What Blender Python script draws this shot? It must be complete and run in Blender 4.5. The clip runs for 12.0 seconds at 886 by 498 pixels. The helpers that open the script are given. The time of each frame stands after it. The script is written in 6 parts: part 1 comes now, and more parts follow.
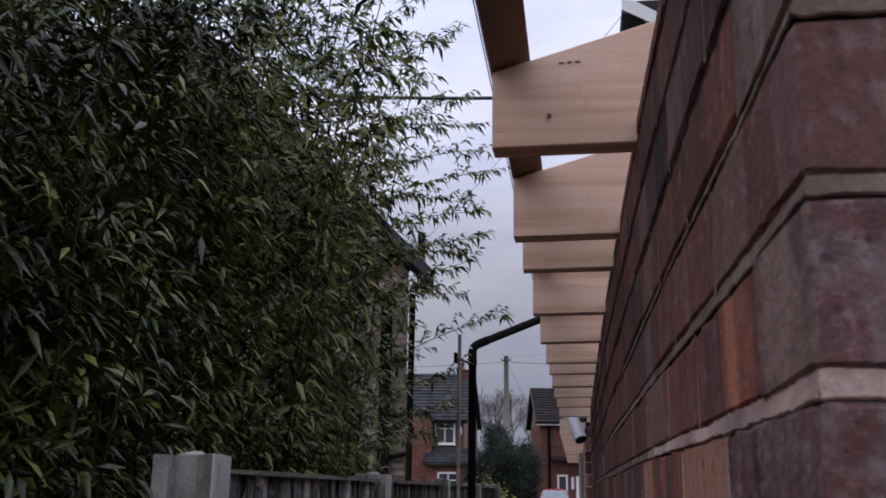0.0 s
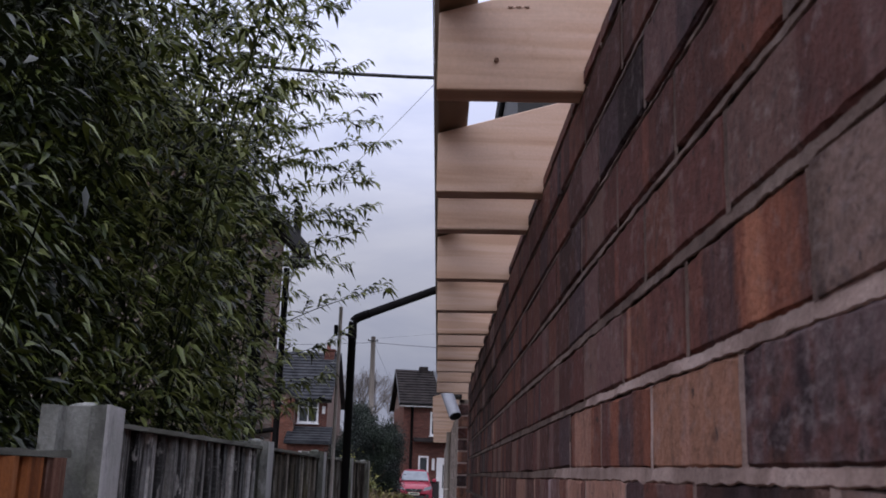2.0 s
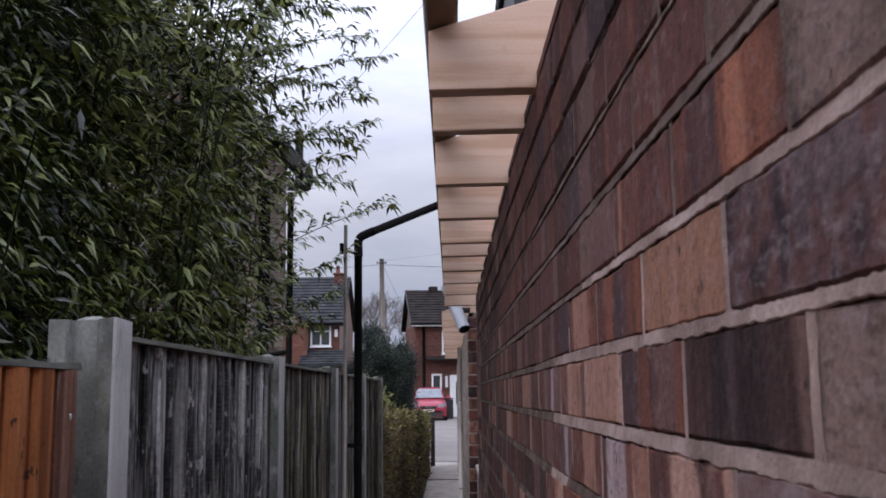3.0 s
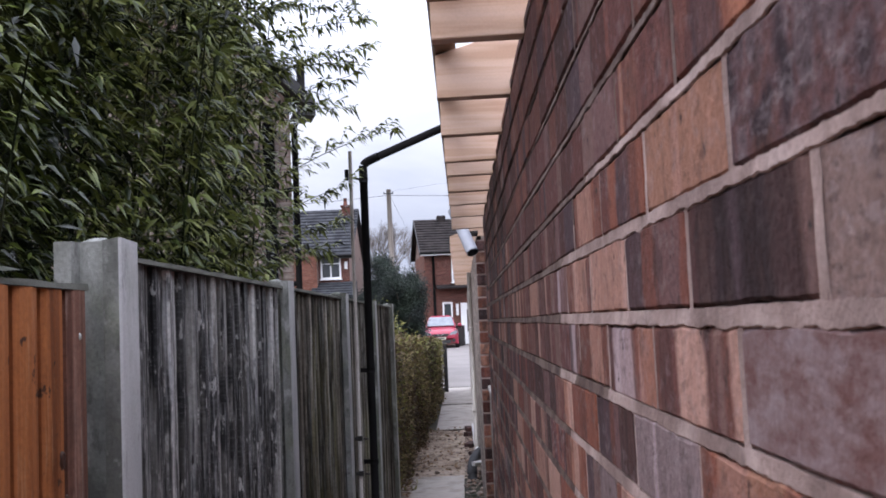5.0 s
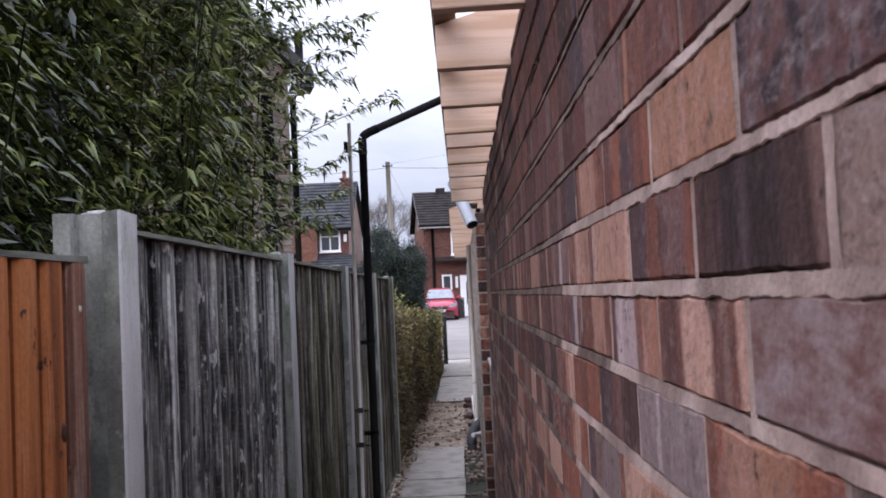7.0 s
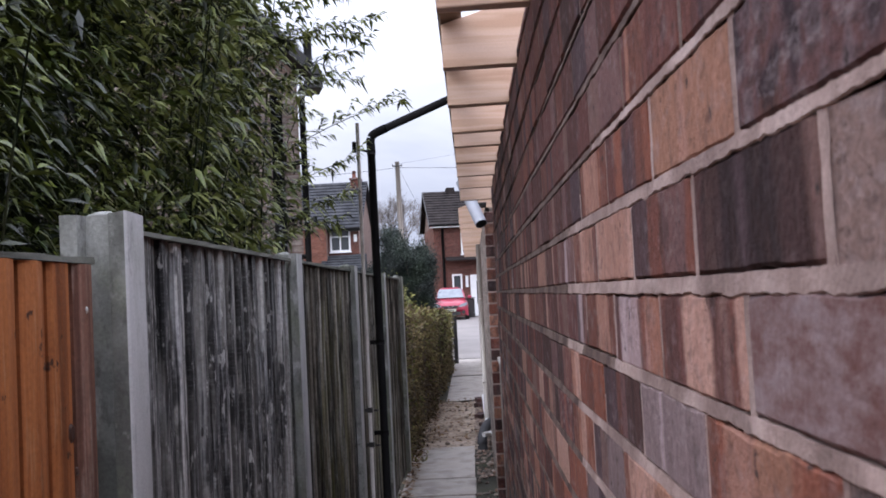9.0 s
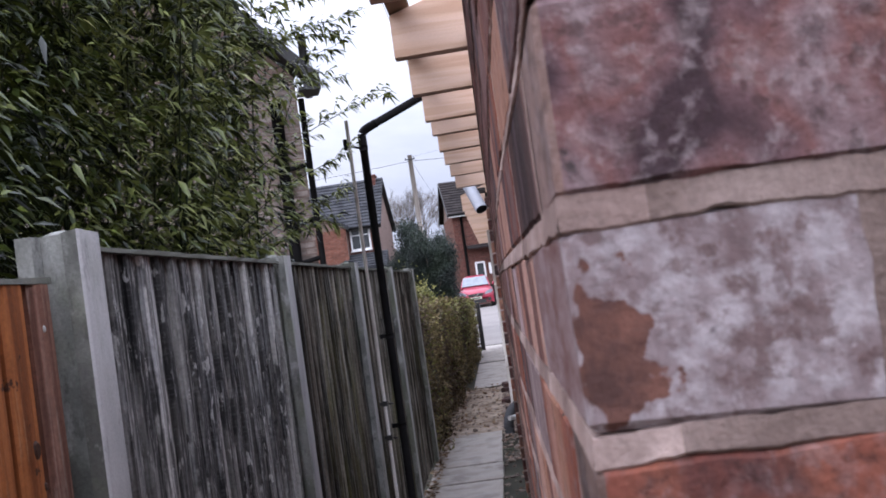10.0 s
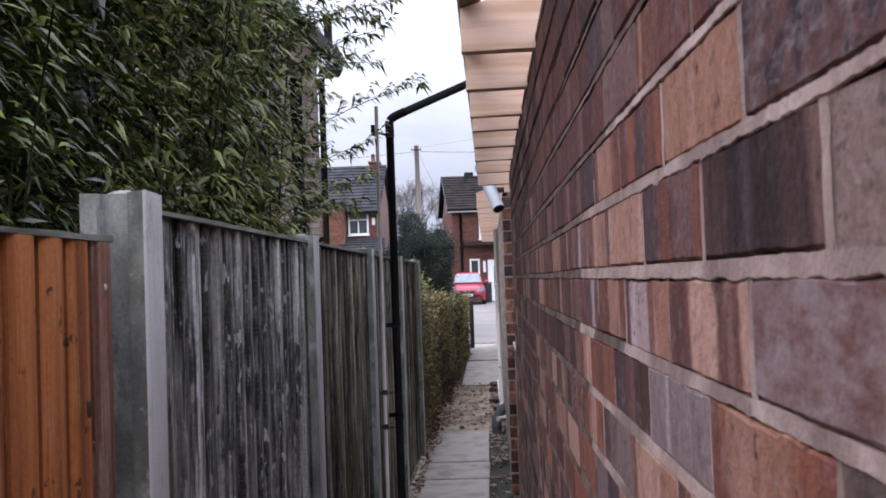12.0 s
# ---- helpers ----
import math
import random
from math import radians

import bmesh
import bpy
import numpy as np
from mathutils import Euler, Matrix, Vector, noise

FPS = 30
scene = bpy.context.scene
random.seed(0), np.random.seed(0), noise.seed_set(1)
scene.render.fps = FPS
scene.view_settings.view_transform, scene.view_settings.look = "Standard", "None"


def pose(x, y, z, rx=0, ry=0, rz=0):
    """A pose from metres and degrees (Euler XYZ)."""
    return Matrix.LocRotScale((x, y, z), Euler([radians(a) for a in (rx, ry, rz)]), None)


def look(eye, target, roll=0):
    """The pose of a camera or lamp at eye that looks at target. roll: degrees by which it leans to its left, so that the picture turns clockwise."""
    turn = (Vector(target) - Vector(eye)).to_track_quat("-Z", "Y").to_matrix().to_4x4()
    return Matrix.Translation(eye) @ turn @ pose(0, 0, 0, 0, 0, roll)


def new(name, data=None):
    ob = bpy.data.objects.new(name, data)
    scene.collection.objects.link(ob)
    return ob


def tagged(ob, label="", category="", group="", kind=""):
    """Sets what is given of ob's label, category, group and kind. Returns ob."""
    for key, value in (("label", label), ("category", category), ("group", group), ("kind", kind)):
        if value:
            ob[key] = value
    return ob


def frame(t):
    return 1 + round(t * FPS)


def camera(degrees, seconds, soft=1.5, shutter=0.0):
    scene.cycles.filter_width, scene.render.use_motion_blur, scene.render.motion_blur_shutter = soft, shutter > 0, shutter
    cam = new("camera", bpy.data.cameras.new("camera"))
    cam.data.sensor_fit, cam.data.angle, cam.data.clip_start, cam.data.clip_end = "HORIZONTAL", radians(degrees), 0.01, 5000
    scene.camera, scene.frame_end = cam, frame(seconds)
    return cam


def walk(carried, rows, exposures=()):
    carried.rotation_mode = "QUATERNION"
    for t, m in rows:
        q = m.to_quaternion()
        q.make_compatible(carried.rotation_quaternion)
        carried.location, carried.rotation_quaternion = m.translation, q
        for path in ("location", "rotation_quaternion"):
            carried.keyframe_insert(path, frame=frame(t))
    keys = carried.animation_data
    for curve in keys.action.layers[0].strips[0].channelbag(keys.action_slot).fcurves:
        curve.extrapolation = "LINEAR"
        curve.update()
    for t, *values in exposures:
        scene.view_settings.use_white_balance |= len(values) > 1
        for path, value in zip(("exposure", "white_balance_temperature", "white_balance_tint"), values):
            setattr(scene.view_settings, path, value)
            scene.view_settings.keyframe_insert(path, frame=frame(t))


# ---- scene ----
cam = camera(48.8, 12.0, soft=1.75)
cam.data.dof.use_dof, cam.data.dof.focus_distance, cam.data.dof.aperture_fstop = True, 3.5, 26.0
PATH = [
    (0, (-0.095, -0.405, 1.708), (-0.362, 1.518, 2.189), 0.9),
    (0.5, (-0.094, -0.414, 1.715), (-0.25, 1.51, 2.241), 1.5),
    (1, (-0.133, -0.393, 1.708), (-0.186, 1.531, 2.251), 2.6),
    (1.5, (-0.17, -0.372, 1.692), (-0.189, 1.551, 2.242), 2.6),
    (2, (-0.188, -0.362, 1.665), (-0.19, 1.586, 2.116), 1.8),
    (2.5, (-0.181, -0.362, 1.644), (-0.187, 1.605, 2.004), 0.6),
    (3, (-0.172, -0.356, 1.628), (-0.185, 1.623, 1.919), -0.6),
    (3.2, (-0.17, -0.353, 1.622), (-0.186, 1.629, 1.895), -1.0),
    (4.8, (-0.166, -0.34, 1.593), (-0.199, 1.654, 1.766), -2.4),
    (5, (-0.166, -0.339, 1.592), (-0.199, 1.655, 1.74), -2.5),
    (5.5, (-0.166, -0.336, 1.591), (-0.199, 1.661, 1.708), -2.7),
    (6, (-0.17, -0.33, 1.592), (-0.204, 1.667, 1.691), -2.7),
    (6.5, (-0.168, -0.333, 1.591), (-0.202, 1.665, 1.683), -2.6),
    (7, (-0.169, -0.332, 1.591), (-0.203, 1.666, 1.683), -2.6),
    (9, (-0.161, -0.329, 1.59), (-0.216, 1.668, 1.682), -2.9),
    (9.5, (-0.095, -0.332, 1.587), (-0.185, 1.664, 1.677), -4.4),
    (10, (-0.023, -0.341, 1.569), (-0.128, 1.655, 1.645), -8.1),
    (10.5, (-0.022, -0.356, 1.571), (-0.128, 1.64, 1.639), -10.3),
    (11, (-0.108, -0.353, 1.592), (-0.204, 1.644, 1.659), -6.8),
    (11.5, (-0.153, -0.335, 1.588), (-0.247, 1.662, 1.653), -2.7),
    (12, (-0.155, -0.34, 1.587), (-0.248, 1.657, 1.649), -2.0),
]
EXPOSURE = [(0, -0.20, 6300, 15), (1.0, -0.16, 6250, 15), (1.5, -0.16, 6250, 15), (2.0, -0.1, 6250, 15), (2.5, 0.14, 6250, 14), (3.0, 0.38, 6250, 13), (4.8, 1.05, 6250, 12), (7, 1.07, 6250, 12), (9, 1.05, 6250, 12), (10.0, 1.1, 6150, 13), (10.5, 1.42, 6150, 13), (11.0, 1.2, 6200, 13), (11.5, 1.12, 6250, 12), (12, 1.08, 6250, 12)]
walk(cam, [(t, look(eye, target, roll)) for t, eye, target, roll in PATH], EXPOSURE)

# ---- light ----
SKY_STRENGTH = 2.25
world = bpy.data.worlds.new("overcast_sky")
scene.world = world
world.use_nodes = True
wn, wl = world.node_tree.nodes, world.node_tree.links
wn.clear()
w_out, w_bg = wn.new("ShaderNodeOutputWorld"), wn.new("ShaderNodeBackground")
w_sky, w_tc = wn.new("ShaderNodeTexSky"), wn.new("ShaderNodeTexCoord")
w_sky.sky_type, w_sky.sun_disc = "NISHITA", False
SUN_ELEVATION, SUN_ROTATION = radians(42), radians(215)
w_sky.sun_elevation, w_sky.sun_rotation = SUN_ELEVATION, SUN_ROTATION
w_map, w_cloud, w_ramp = wn.new("ShaderNodeMapping"), wn.new("ShaderNodeTexNoise"), wn.new("ShaderNodeValToRGB")
w_map.inputs["Scale"].default_value = (1.6, 1.6, 4.5)
w_cloud.inputs["Scale"].default_value, w_cloud.inputs["Detail"].default_value = 1.7, 7
w_cloud.inputs["Roughness"].default_value, w_cloud.inputs["Distortion"].default_value = 0.55, 0.3
w_ramp.color_ramp.elements[0].position, w_ramp.color_ramp.elements[0].color = 0.36, (0.66, 0.70, 0.88, 1)
w_ramp.color_ramp.elements[1].position, w_ramp.color_ramp.elements[1].color = 0.64, (1.01, 1.02, 1.11, 1)
w_dim, w_mix = wn.new("ShaderNodeVectorMath"), wn.new("ShaderNodeMix")
w_dim.operation = "SCALE"
w_dim.inputs["Scale"].default_value = 0.1
w_mix.data_type = "RGBA"
w_mix.inputs["Factor"].default_value = 0.9
wl.new(w_tc.outputs["Generated"], w_map.inputs["Vector"])
wl.new(w_map.outputs["Vector"], w_cloud.inputs["Vector"])
wl.new(w_cloud.outputs["Fac"], w_ramp.inputs["Fac"])
wl.new(w_sky.outputs["Color"], w_dim.inputs[0])
wl.new(w_dim.outputs["Vector"], w_mix.inputs["A"])
wl.new(w_ramp.outputs["Color"], w_mix.inputs["B"])
# an overcast sky is several times as bright overhead as at the horizon
w_sep, w_high, w_mul = wn.new("ShaderNodeSeparateXYZ"), wn.new("ShaderNodeFloatCurve"), wn.new("ShaderNodeVectorMath")
points = w_high.mapping.curves[0].points
points[0].location, points[1].location = (0.0, 0.205), (1.0, 0.94)
for place in ((0.12, 0.220), (0.22, 0.285), (0.36, 0.53)):
    points.new(*place)
w_high.mapping.update()
w_mul.operation = "SCALE"
wl.new(w_tc.outputs["Generated"], w_sep.inputs["Vector"])
wl.new(w_sep.outputs["Z"], w_high.inputs["Value"])
wl.new(w_mix.outputs["Result"], w_mul.inputs[0])
wl.new(w_high.outputs["Value"], w_mul.inputs["Scale"])
wl.new(w_mul.outputs["Vector"], w_bg.inputs["Color"])
w_bg.inputs["Strength"].default_value = SKY_STRENGTH
wl.new(w_bg.outputs["Background"], w_out.inputs["Surface"])

sun = new("sun", bpy.data.lights.new("sun", "SUN"))
sun.data.energy, sun.data.angle, sun.data.color = 0.3, radians(35), (1.0, 0.95, 0.88)
sun.matrix_world = look((-4, -6, 6.5), (0, 0, 0))


# ---- materials ----
def surface(name, cols, scale=(4, 4, 4), rough=0.8, bump=0.2, bump_scale=120.0, detail=6, metallic=0.0,
            fine=0.25, rough_var=0.1, blotch=None, specks=None, per_object=0.0, per_island=0.0, mid_bump=0.0, spread=(0.36, 0.64),
            coat=0.0, translucent=0.0, spec=0.5, bands=None, band_length=0.2325):
    """A procedural surface at world size: a ramp of colours over a stretched noise, fine grain, stains and relief."""
    m = bpy.data.materials.new(name)
    m.use_nodes = True
    n, l = m.node_tree.nodes, m.node_tree.links
    bs = n["Principled BSDF"]
    geo = n.new("ShaderNodeNewGeometry")
    mp = n.new("ShaderNodeMapping")
    mp.inputs["Scale"].default_value = scale
    l.new(geo.outputs["Position"], mp.inputs["Vector"])
    src = mp.outputs["Vector"]
    if per_object:
        oi, add = n.new("ShaderNodeObjectInfo"), n.new("ShaderNodeVectorMath")
        mul = n.new("ShaderNodeMath")
        mul.operation = "MULTIPLY"
        mul.inputs[1].default_value = 37.0
        l.new(oi.outputs["Random"], mul.inputs[0])
        add.operation = "ADD"
        l.new(src, add.inputs[0])
        l.new(mul.outputs[0], add.inputs[1])
        src = add.outputs[0]
    n1 = n.new("ShaderNodeTexNoise")
    n1.inputs["Scale"].default_value, n1.inputs["Detail"].default_value = 1.0, detail
    l.new(src, n1.inputs["Vector"])
    ramp = n.new("ShaderNodeValToRGB")
    el = ramp.color_ramp.elements
    while len(el) < len(cols):
        el.new(0.5)
    for i, c in enumerate(cols):
        el[i].position = spread[0] + (spread[1] - spread[0]) * i / max(1, len(cols) - 1)
        el[i].color = (*c, 1)
    l.new(n1.outputs["Fac"], ramp.inputs["Fac"])
    col = ramp.outputs["Color"]
    if bands:
        # firing bands across the length of a brick, their edges wavering
        tc, sx, wob = n.new("ShaderNodeTexCoord"), n.new("ShaderNodeSeparateXYZ"), n.new("ShaderNodeTexNoise")
        along, shift, br = n.new("ShaderNodeMath"), n.new("ShaderNodeMath"), n.new("ShaderNodeValToRGB")
        wob.inputs["Scale"].default_value, wob.inputs["Detail"].default_value = 16, 4
        along.operation, shift.operation = "MULTIPLY_ADD", "MULTIPLY_ADD"
        along.inputs[1].default_value, along.inputs[2].default_value = 1 / band_length, -0.055
        shift.inputs[1].default_value = 0.11
        l.new(tc.outputs["Object"], sx.inputs[0])
        l.new(geo.outputs["Position"], wob.inputs["Vector"])
        l.new(sx.outputs["Y"], along.inputs[0])
        l.new(wob.outputs["Fac"], shift.inputs[0])
        l.new(along.outputs[0], shift.inputs[2])
        l.new(shift.outputs[0], br.inputs["Fac"])
        stops = []
        for i, (c, end) in enumerate(bands):
            start = bands[i - 1][1] if i else 0.0
            soft = min(0.022, (end - start) * 0.3)
            stops += [(start + soft, c), (end - soft, c)]
        be = br.color_ramp.elements
        while len(be) < len(stops):
            be.new(0.5)
        for i, (u, c) in enumerate(stops):
            be[i].position, be[i].color = u, (*c, 1)
        bm_ = n.new("ShaderNodeMix")
        bm_.data_type = "RGBA"
        bm_.inputs["Factor"].default_value = 0.8
        l.new(col, bm_.inputs["A"])
        l.new(br.outputs["Color"], bm_.inputs["B"])
        col = bm_.outputs["Result"]
    n2 = n.new("ShaderNodeTexNoise")
    n2.inputs["Scale"].default_value, n2.inputs["Detail"].default_value = bump_scale, 5
    n2.inputs["Roughness"].default_value = 0.65
    l.new(geo.outputs["Position"], n2.inputs["Vector"])

    def mixed(a, b_col, fac, blend="MIX"):
        mx = n.new("ShaderNodeMix")
        mx.data_type, mx.blend_type = "RGBA", blend
        l.new(a, mx.inputs["A"])
        if isinstance(b_col, tuple):
            mx.inputs["B"].default_value = (*b_col, 1)
        else:
            l.new(b_col, mx.inputs["B"])
        if isinstance(fac, float):
            mx.inputs["Factor"].default_value = fac
        else:
            l.new(fac, mx.inputs["Factor"])
        return mx.outputs["Result"]

    def masked(sc, lo, hi, amount, stretch=(1, 1, 1), shift=0.0):
        mm, nn, rr = n.new("ShaderNodeMapping"), n.new("ShaderNodeTexNoise"), n.new("ShaderNodeMapRange")
        mm.inputs["Scale"].default_value, mm.inputs["Location"].default_value = stretch, (shift, shift, shift)
        l.new(geo.outputs["Position"], mm.inputs["Vector"])
        nn.inputs["Scale"].default_value, nn.inputs["Detail"].default_value, nn.inputs["Roughness"].default_value = sc, 8, 0.62
        l.new(mm.outputs["Vector"], nn.inputs["Vector"])
        rr.inputs["From Min"].default_value, rr.inputs["From Max"].default_value = 0.5 + (lo - 0.5) * 0.6, 0.5 + (hi - 0.5) * 0.6
        rr.inputs["To Max"].default_value = amount
        l.new(nn.outputs["Fac"], rr.inputs["Value"])
        return rr.outputs["Result"]

    for stain in blotch or ():
        col = mixed(col, stain[0], masked(*stain[1:]))
    grain = n.new("ShaderNodeMapRange")
    grain.inputs["From Min"].default_value, grain.inputs["From Max"].default_value = 0.25, 0.75
    grain.inputs["To Min"].default_value, grain.inputs["To Max"].default_value = 1 - fine, 1 + fine
    l.new(n2.outputs["Fac"], grain.inputs["Value"])
    col = mixed(col, grain.outputs["Result"], 1.0, "MULTIPLY")
    rnd = None
    if per_object:
        rnd = oi.outputs["Random"]
        amount = per_object
    elif per_island:
        rnd, amount = geo.outputs["Random Per Island"], per_island
    if rnd is not None:
        vr = n.new("ShaderNodeMapRange")
        vr.inputs["To Min"].default_value, vr.inputs["To Max"].default_value = 1 - amount, 1 + amount
        l.new(rnd, vr.inputs["Value"])
        col = mixed(col, vr.outputs["Result"], 1.0, "MULTIPLY")
    l.new(col, bs.inputs["Base Color"])
    rv = n.new("ShaderNodeMapRange")
    rv.inputs["To Min"].default_value, rv.inputs["To Max"].default_value = max(0.02, rough - rough_var), min(1, rough + rough_var)
    l.new(n2.outputs["Fac"], rv.inputs["Value"])
    l.new(rv.outputs["Result"], bs.inputs["Roughness"])
    bs.inputs["Metallic"].default_value = metallic
    bs.inputs["Specular IOR Level"].default_value = spec
    bs.inputs["Coat Weight"].default_value = coat
    if bump:
        b = n.new("ShaderNodeBump")
        b.inputs["Strength"].default_value, b.inputs["Distance"].default_value = bump, 0.004
        if mid_bump:
            ad = n.new("ShaderNodeMath")
            ad.operation = "MULTIPLY_ADD"
            ad.inputs[1].default_value = mid_bump
            l.new(n1.outputs["Fac"], ad.inputs[0])
            l.new(n2.outputs["Fac"], ad.inputs[2])
            l.new(ad.outputs[0], b.inputs["Height"])
        else:
            l.new(n2.outputs["Fac"], b.inputs["Height"])
        l.new(b.outputs["Normal"], bs.inputs["Normal"])
    if translucent:
        tr, ms, out = n.new("ShaderNodeBsdfTranslucent"), n.new("ShaderNodeMixShader"), n["Material Output"]
        l.new(col, tr.inputs["Color"])
        ms.inputs["Fac"].default_value = translucent
        l.new(bs.outputs["BSDF"], ms.inputs[1])
        l.new(tr.outputs["BSDF"], ms.inputs[2])
        l.new(ms.outputs["Shader"], out.inputs["Surface"])
    return m


STRIPES = (9, 9, 1.6)
BLACK_SPOTS = ((0.035, 0.03, 0.03), 55.0, 0.72, 0.82, 0.8)


def brick_surface(name, cols, bloom=0.35, scale=STRIPES, spread=(0.40, 0.60), rust=0.5):
    cols = [(r * 1.10, g * 0.925, b * 0.89) for r, g, b in cols]
    return surface(name, cols, scale=scale, detail=1.6, rough=0.92, rough_var=0.06, bump=0.55, bump_scale=150, fine=0.28, per_object=0.3, mid_bump=0.5, spec=0.25, spread=spread,
                   blotch=[((0.045, 0.036, 0.040), 17.0, 0.53, 0.72, 0.65, (1, 1, 0.7), 4.0), ((0.25, 0.10, 0.060), 19.0, 0.62, 0.80, rust, (1, 1, 1), 8.4),
                           ((0.33, 0.265, 0.268), 58.0, 0.53, 0.78, bloom * 0.9, (1, 0.45, 1)), ((0.36, 0.30, 0.305), 105.0, 0.56, 0.74, bloom * 0.85, (1, 0.45, 1), 3.1),
                           ((0.040, 0.026, 0.025), 90.0, 0.56, 0.74, 0.55, (1, 0.45, 1), 1.7), BLACK_SPOTS])


M_PLUM = brick_surface("brick_plum", [(0.058, 0.030, 0.031), (0.155, 0.071, 0.062), (0.105, 0.062, 0.066), (0.195, 0.085, 0.067)])
M_PURPLE = brick_surface("brick_purple", [(0.042, 0.030, 0.036), (0.105, 0.070, 0.077), (0.128, 0.073, 0.071), (0.145, 0.115, 0.124)], 0.42, (24, 24, 17), rust=0.3)
M_RED = brick_surface("brick_red", [(0.090, 0.038, 0.032), (0.195, 0.078, 0.057), (0.245, 0.104, 0.070), (0.140, 0.056, 0.044)], 0.25)
M_ORANGE = brick_surface("brick_orange", [(0.135, 0.078, 0.060), (0.300, 0.156, 0.103), (0.345, 0.212, 0.150), (0.235, 0.110, 0.078)], 0.2)
M_BLUE = brick_surface("brick_blue", [(0.038, 0.025, 0.024), (0.066, 0.041, 0.038), (0.111, 0.068, 0.063), (0.058, 0.041, 0.041)], 0.15)
M_GREY = brick_surface("brick_grey", [(0.140, 0.095, 0.086), (0.232, 0.165, 0.150), (0.255, 0.175, 0.157), (0.175, 0.135, 0.137)], 0.3)
M_BUFF = brick_surface("brick_buff", [(0.220, 0.118, 0.090), (0.380, 0.215, 0.160), (0.39, 0.26, 0.22), (0.30, 0.150, 0.115)], 0.25)
M_STRIPED = brick_surface("brick_striped", [(0.058, 0.034, 0.032), (0.285, 0.130, 0.088), (0.080, 0.046, 0.043), (0.38, 0.25, 0.205)], 0.2)
M_BANDED = brick_surface("brick_banded", [(0.058, 0.034, 0.032), (0.33, 0.145, 0.095), (0.10, 0.052, 0.045), (0.40, 0.275, 0.225), (0.075, 0.046, 0.044), (0.36, 0.325, 0.345)], 0.15, (10, 10, 0.9), (0.34, 0.66))
M_SMEAR = brick_surface("brick_mortar_smear", [(0.100, 0.078, 0.068), (0.155, 0.122, 0.108), (0.19, 0.152, 0.137), (0.13, 0.100, 0.088)], 0.25, rust=0.15)
M_SLATE = brick_surface("brick_slate", [(0.075, 0.064, 0.068), (0.17, 0.152, 0.160), (0.225, 0.205, 0.215), (0.13, 0.108, 0.108)], 0.3)
# colours that turn up in the bands of one brick
TINT = {"black": (0.028, 0.020, 0.022), "dark": (0.056, 0.036, 0.035), "slate_dark": (0.070, 0.055, 0.067), "plum": (0.126, 0.064, 0.060), "plum_dark": (0.086, 0.047, 0.045),
        "brown": (0.145, 0.073, 0.058), "red": (0.188, 0.088, 0.068), "rust": (0.225, 0.104, 0.072), "orange": (0.340, 0.200, 0.150), "bright": (0.41, 0.215, 0.142),
        "tan": (0.305, 0.196, 0.143), "buff": (0.355, 0.240, 0.196), "cream": (0.445, 0.335, 0.290), "grey": (0.225, 0.165, 0.150), "taupe": (0.175, 0.128, 0.120),
        "slate": (0.205, 0.190, 0.205), "pale": (0.42, 0.41, 0.455), "mauve": (0.165, 0.113, 0.116)}


def banded_brick(*bands, bloom=0.16):
    """A brick whose firing has left upright bands: a tint and the share of the length at which it ends, from the near end."""
    warm = {c: (r * 1.13, g * 0.89, b * 0.82) for c, (r, g, b) in TINT.items()}
    cols = [warm[c] for c, _ in bands]
    base = [tuple(v * f for v in cols[i % len(cols)]) for i, f in enumerate((0.8, 1.15, 0.95, 1.2))]
    return surface("brick_banded", base, scale=(26, 26, 8), detail=3, rough=0.92, rough_var=0.06, bump=0.6, bump_scale=150, fine=0.26, per_object=0.1, mid_bump=0.4, spec=0.25, spread=(0.42, 0.58),
                   bands=[(warm[c], e) for c, e in bands],
                   blotch=[((0.06, 0.045, 0.046), 30.0, 0.58, 0.76, 0.4, (1, 1, 0.6), 4.0), ((0.36, 0.29, 0.285), 70.0, 0.56, 0.78, bloom * 1.6, (1, 0.6, 0.8)),
                           ((0.045, 0.028, 0.026), 80.0, 0.60, 0.76, 0.35, (1, 0.6, 0.8), 1.7), BLACK_SPOTS])


M_PINK = surface("brick_limewashed", [(0.165, 0.115, 0.115), (0.25, 0.195, 0.20), (0.31, 0.26, 0.268)], scale=(40, 40, 30), rough=0.93, rough_var=0.05, bump=0.45,
                 bump_scale=150, fine=0.2, spec=0.25, blotch=[((0.43, 0.385, 0.40), 62.0, 0.46, 0.64, 0.7), ((0.13, 0.08, 0.075), 75.0, 0.56, 0.70, 0.75, (1, 1, 1), 3.7), BLACK_SPOTS])
# the limewash has flaked off one corner of its brick
_n, _l = M_PINK.node_tree.nodes, M_PINK.node_tree.links
_geo = next(q for q in _n if q.bl_idname == "ShaderNodeNewGeometry")
_sub, _len, _noi, _add, _rng, _mix = (_n.new("ShaderNode" + q) for q in ("VectorMath", "VectorMath", "TexNoise", "Math", "MapRange", "Mix"))
_sub.operation, _len.operation, _add.operation, _mix.data_type = "MULTIPLY_ADD", "LENGTH", "MULTIPLY_ADD", "RGBA"
_sub.inputs[1].default_value, _sub.inputs[2].default_value = (1, 1, 0.7), (-0.012, 0, -1.540 * 0.7)
_noi.inputs["Scale"].default_value, _noi.inputs["Detail"].default_value = 60, 9
_add.inputs[1].default_value = 0.05
_rng.inputs["From Min"].default_value, _rng.inputs["From Max"].default_value = 0.0415, 0.0430
_l.new(_geo.outputs["Position"], _sub.inputs[0])
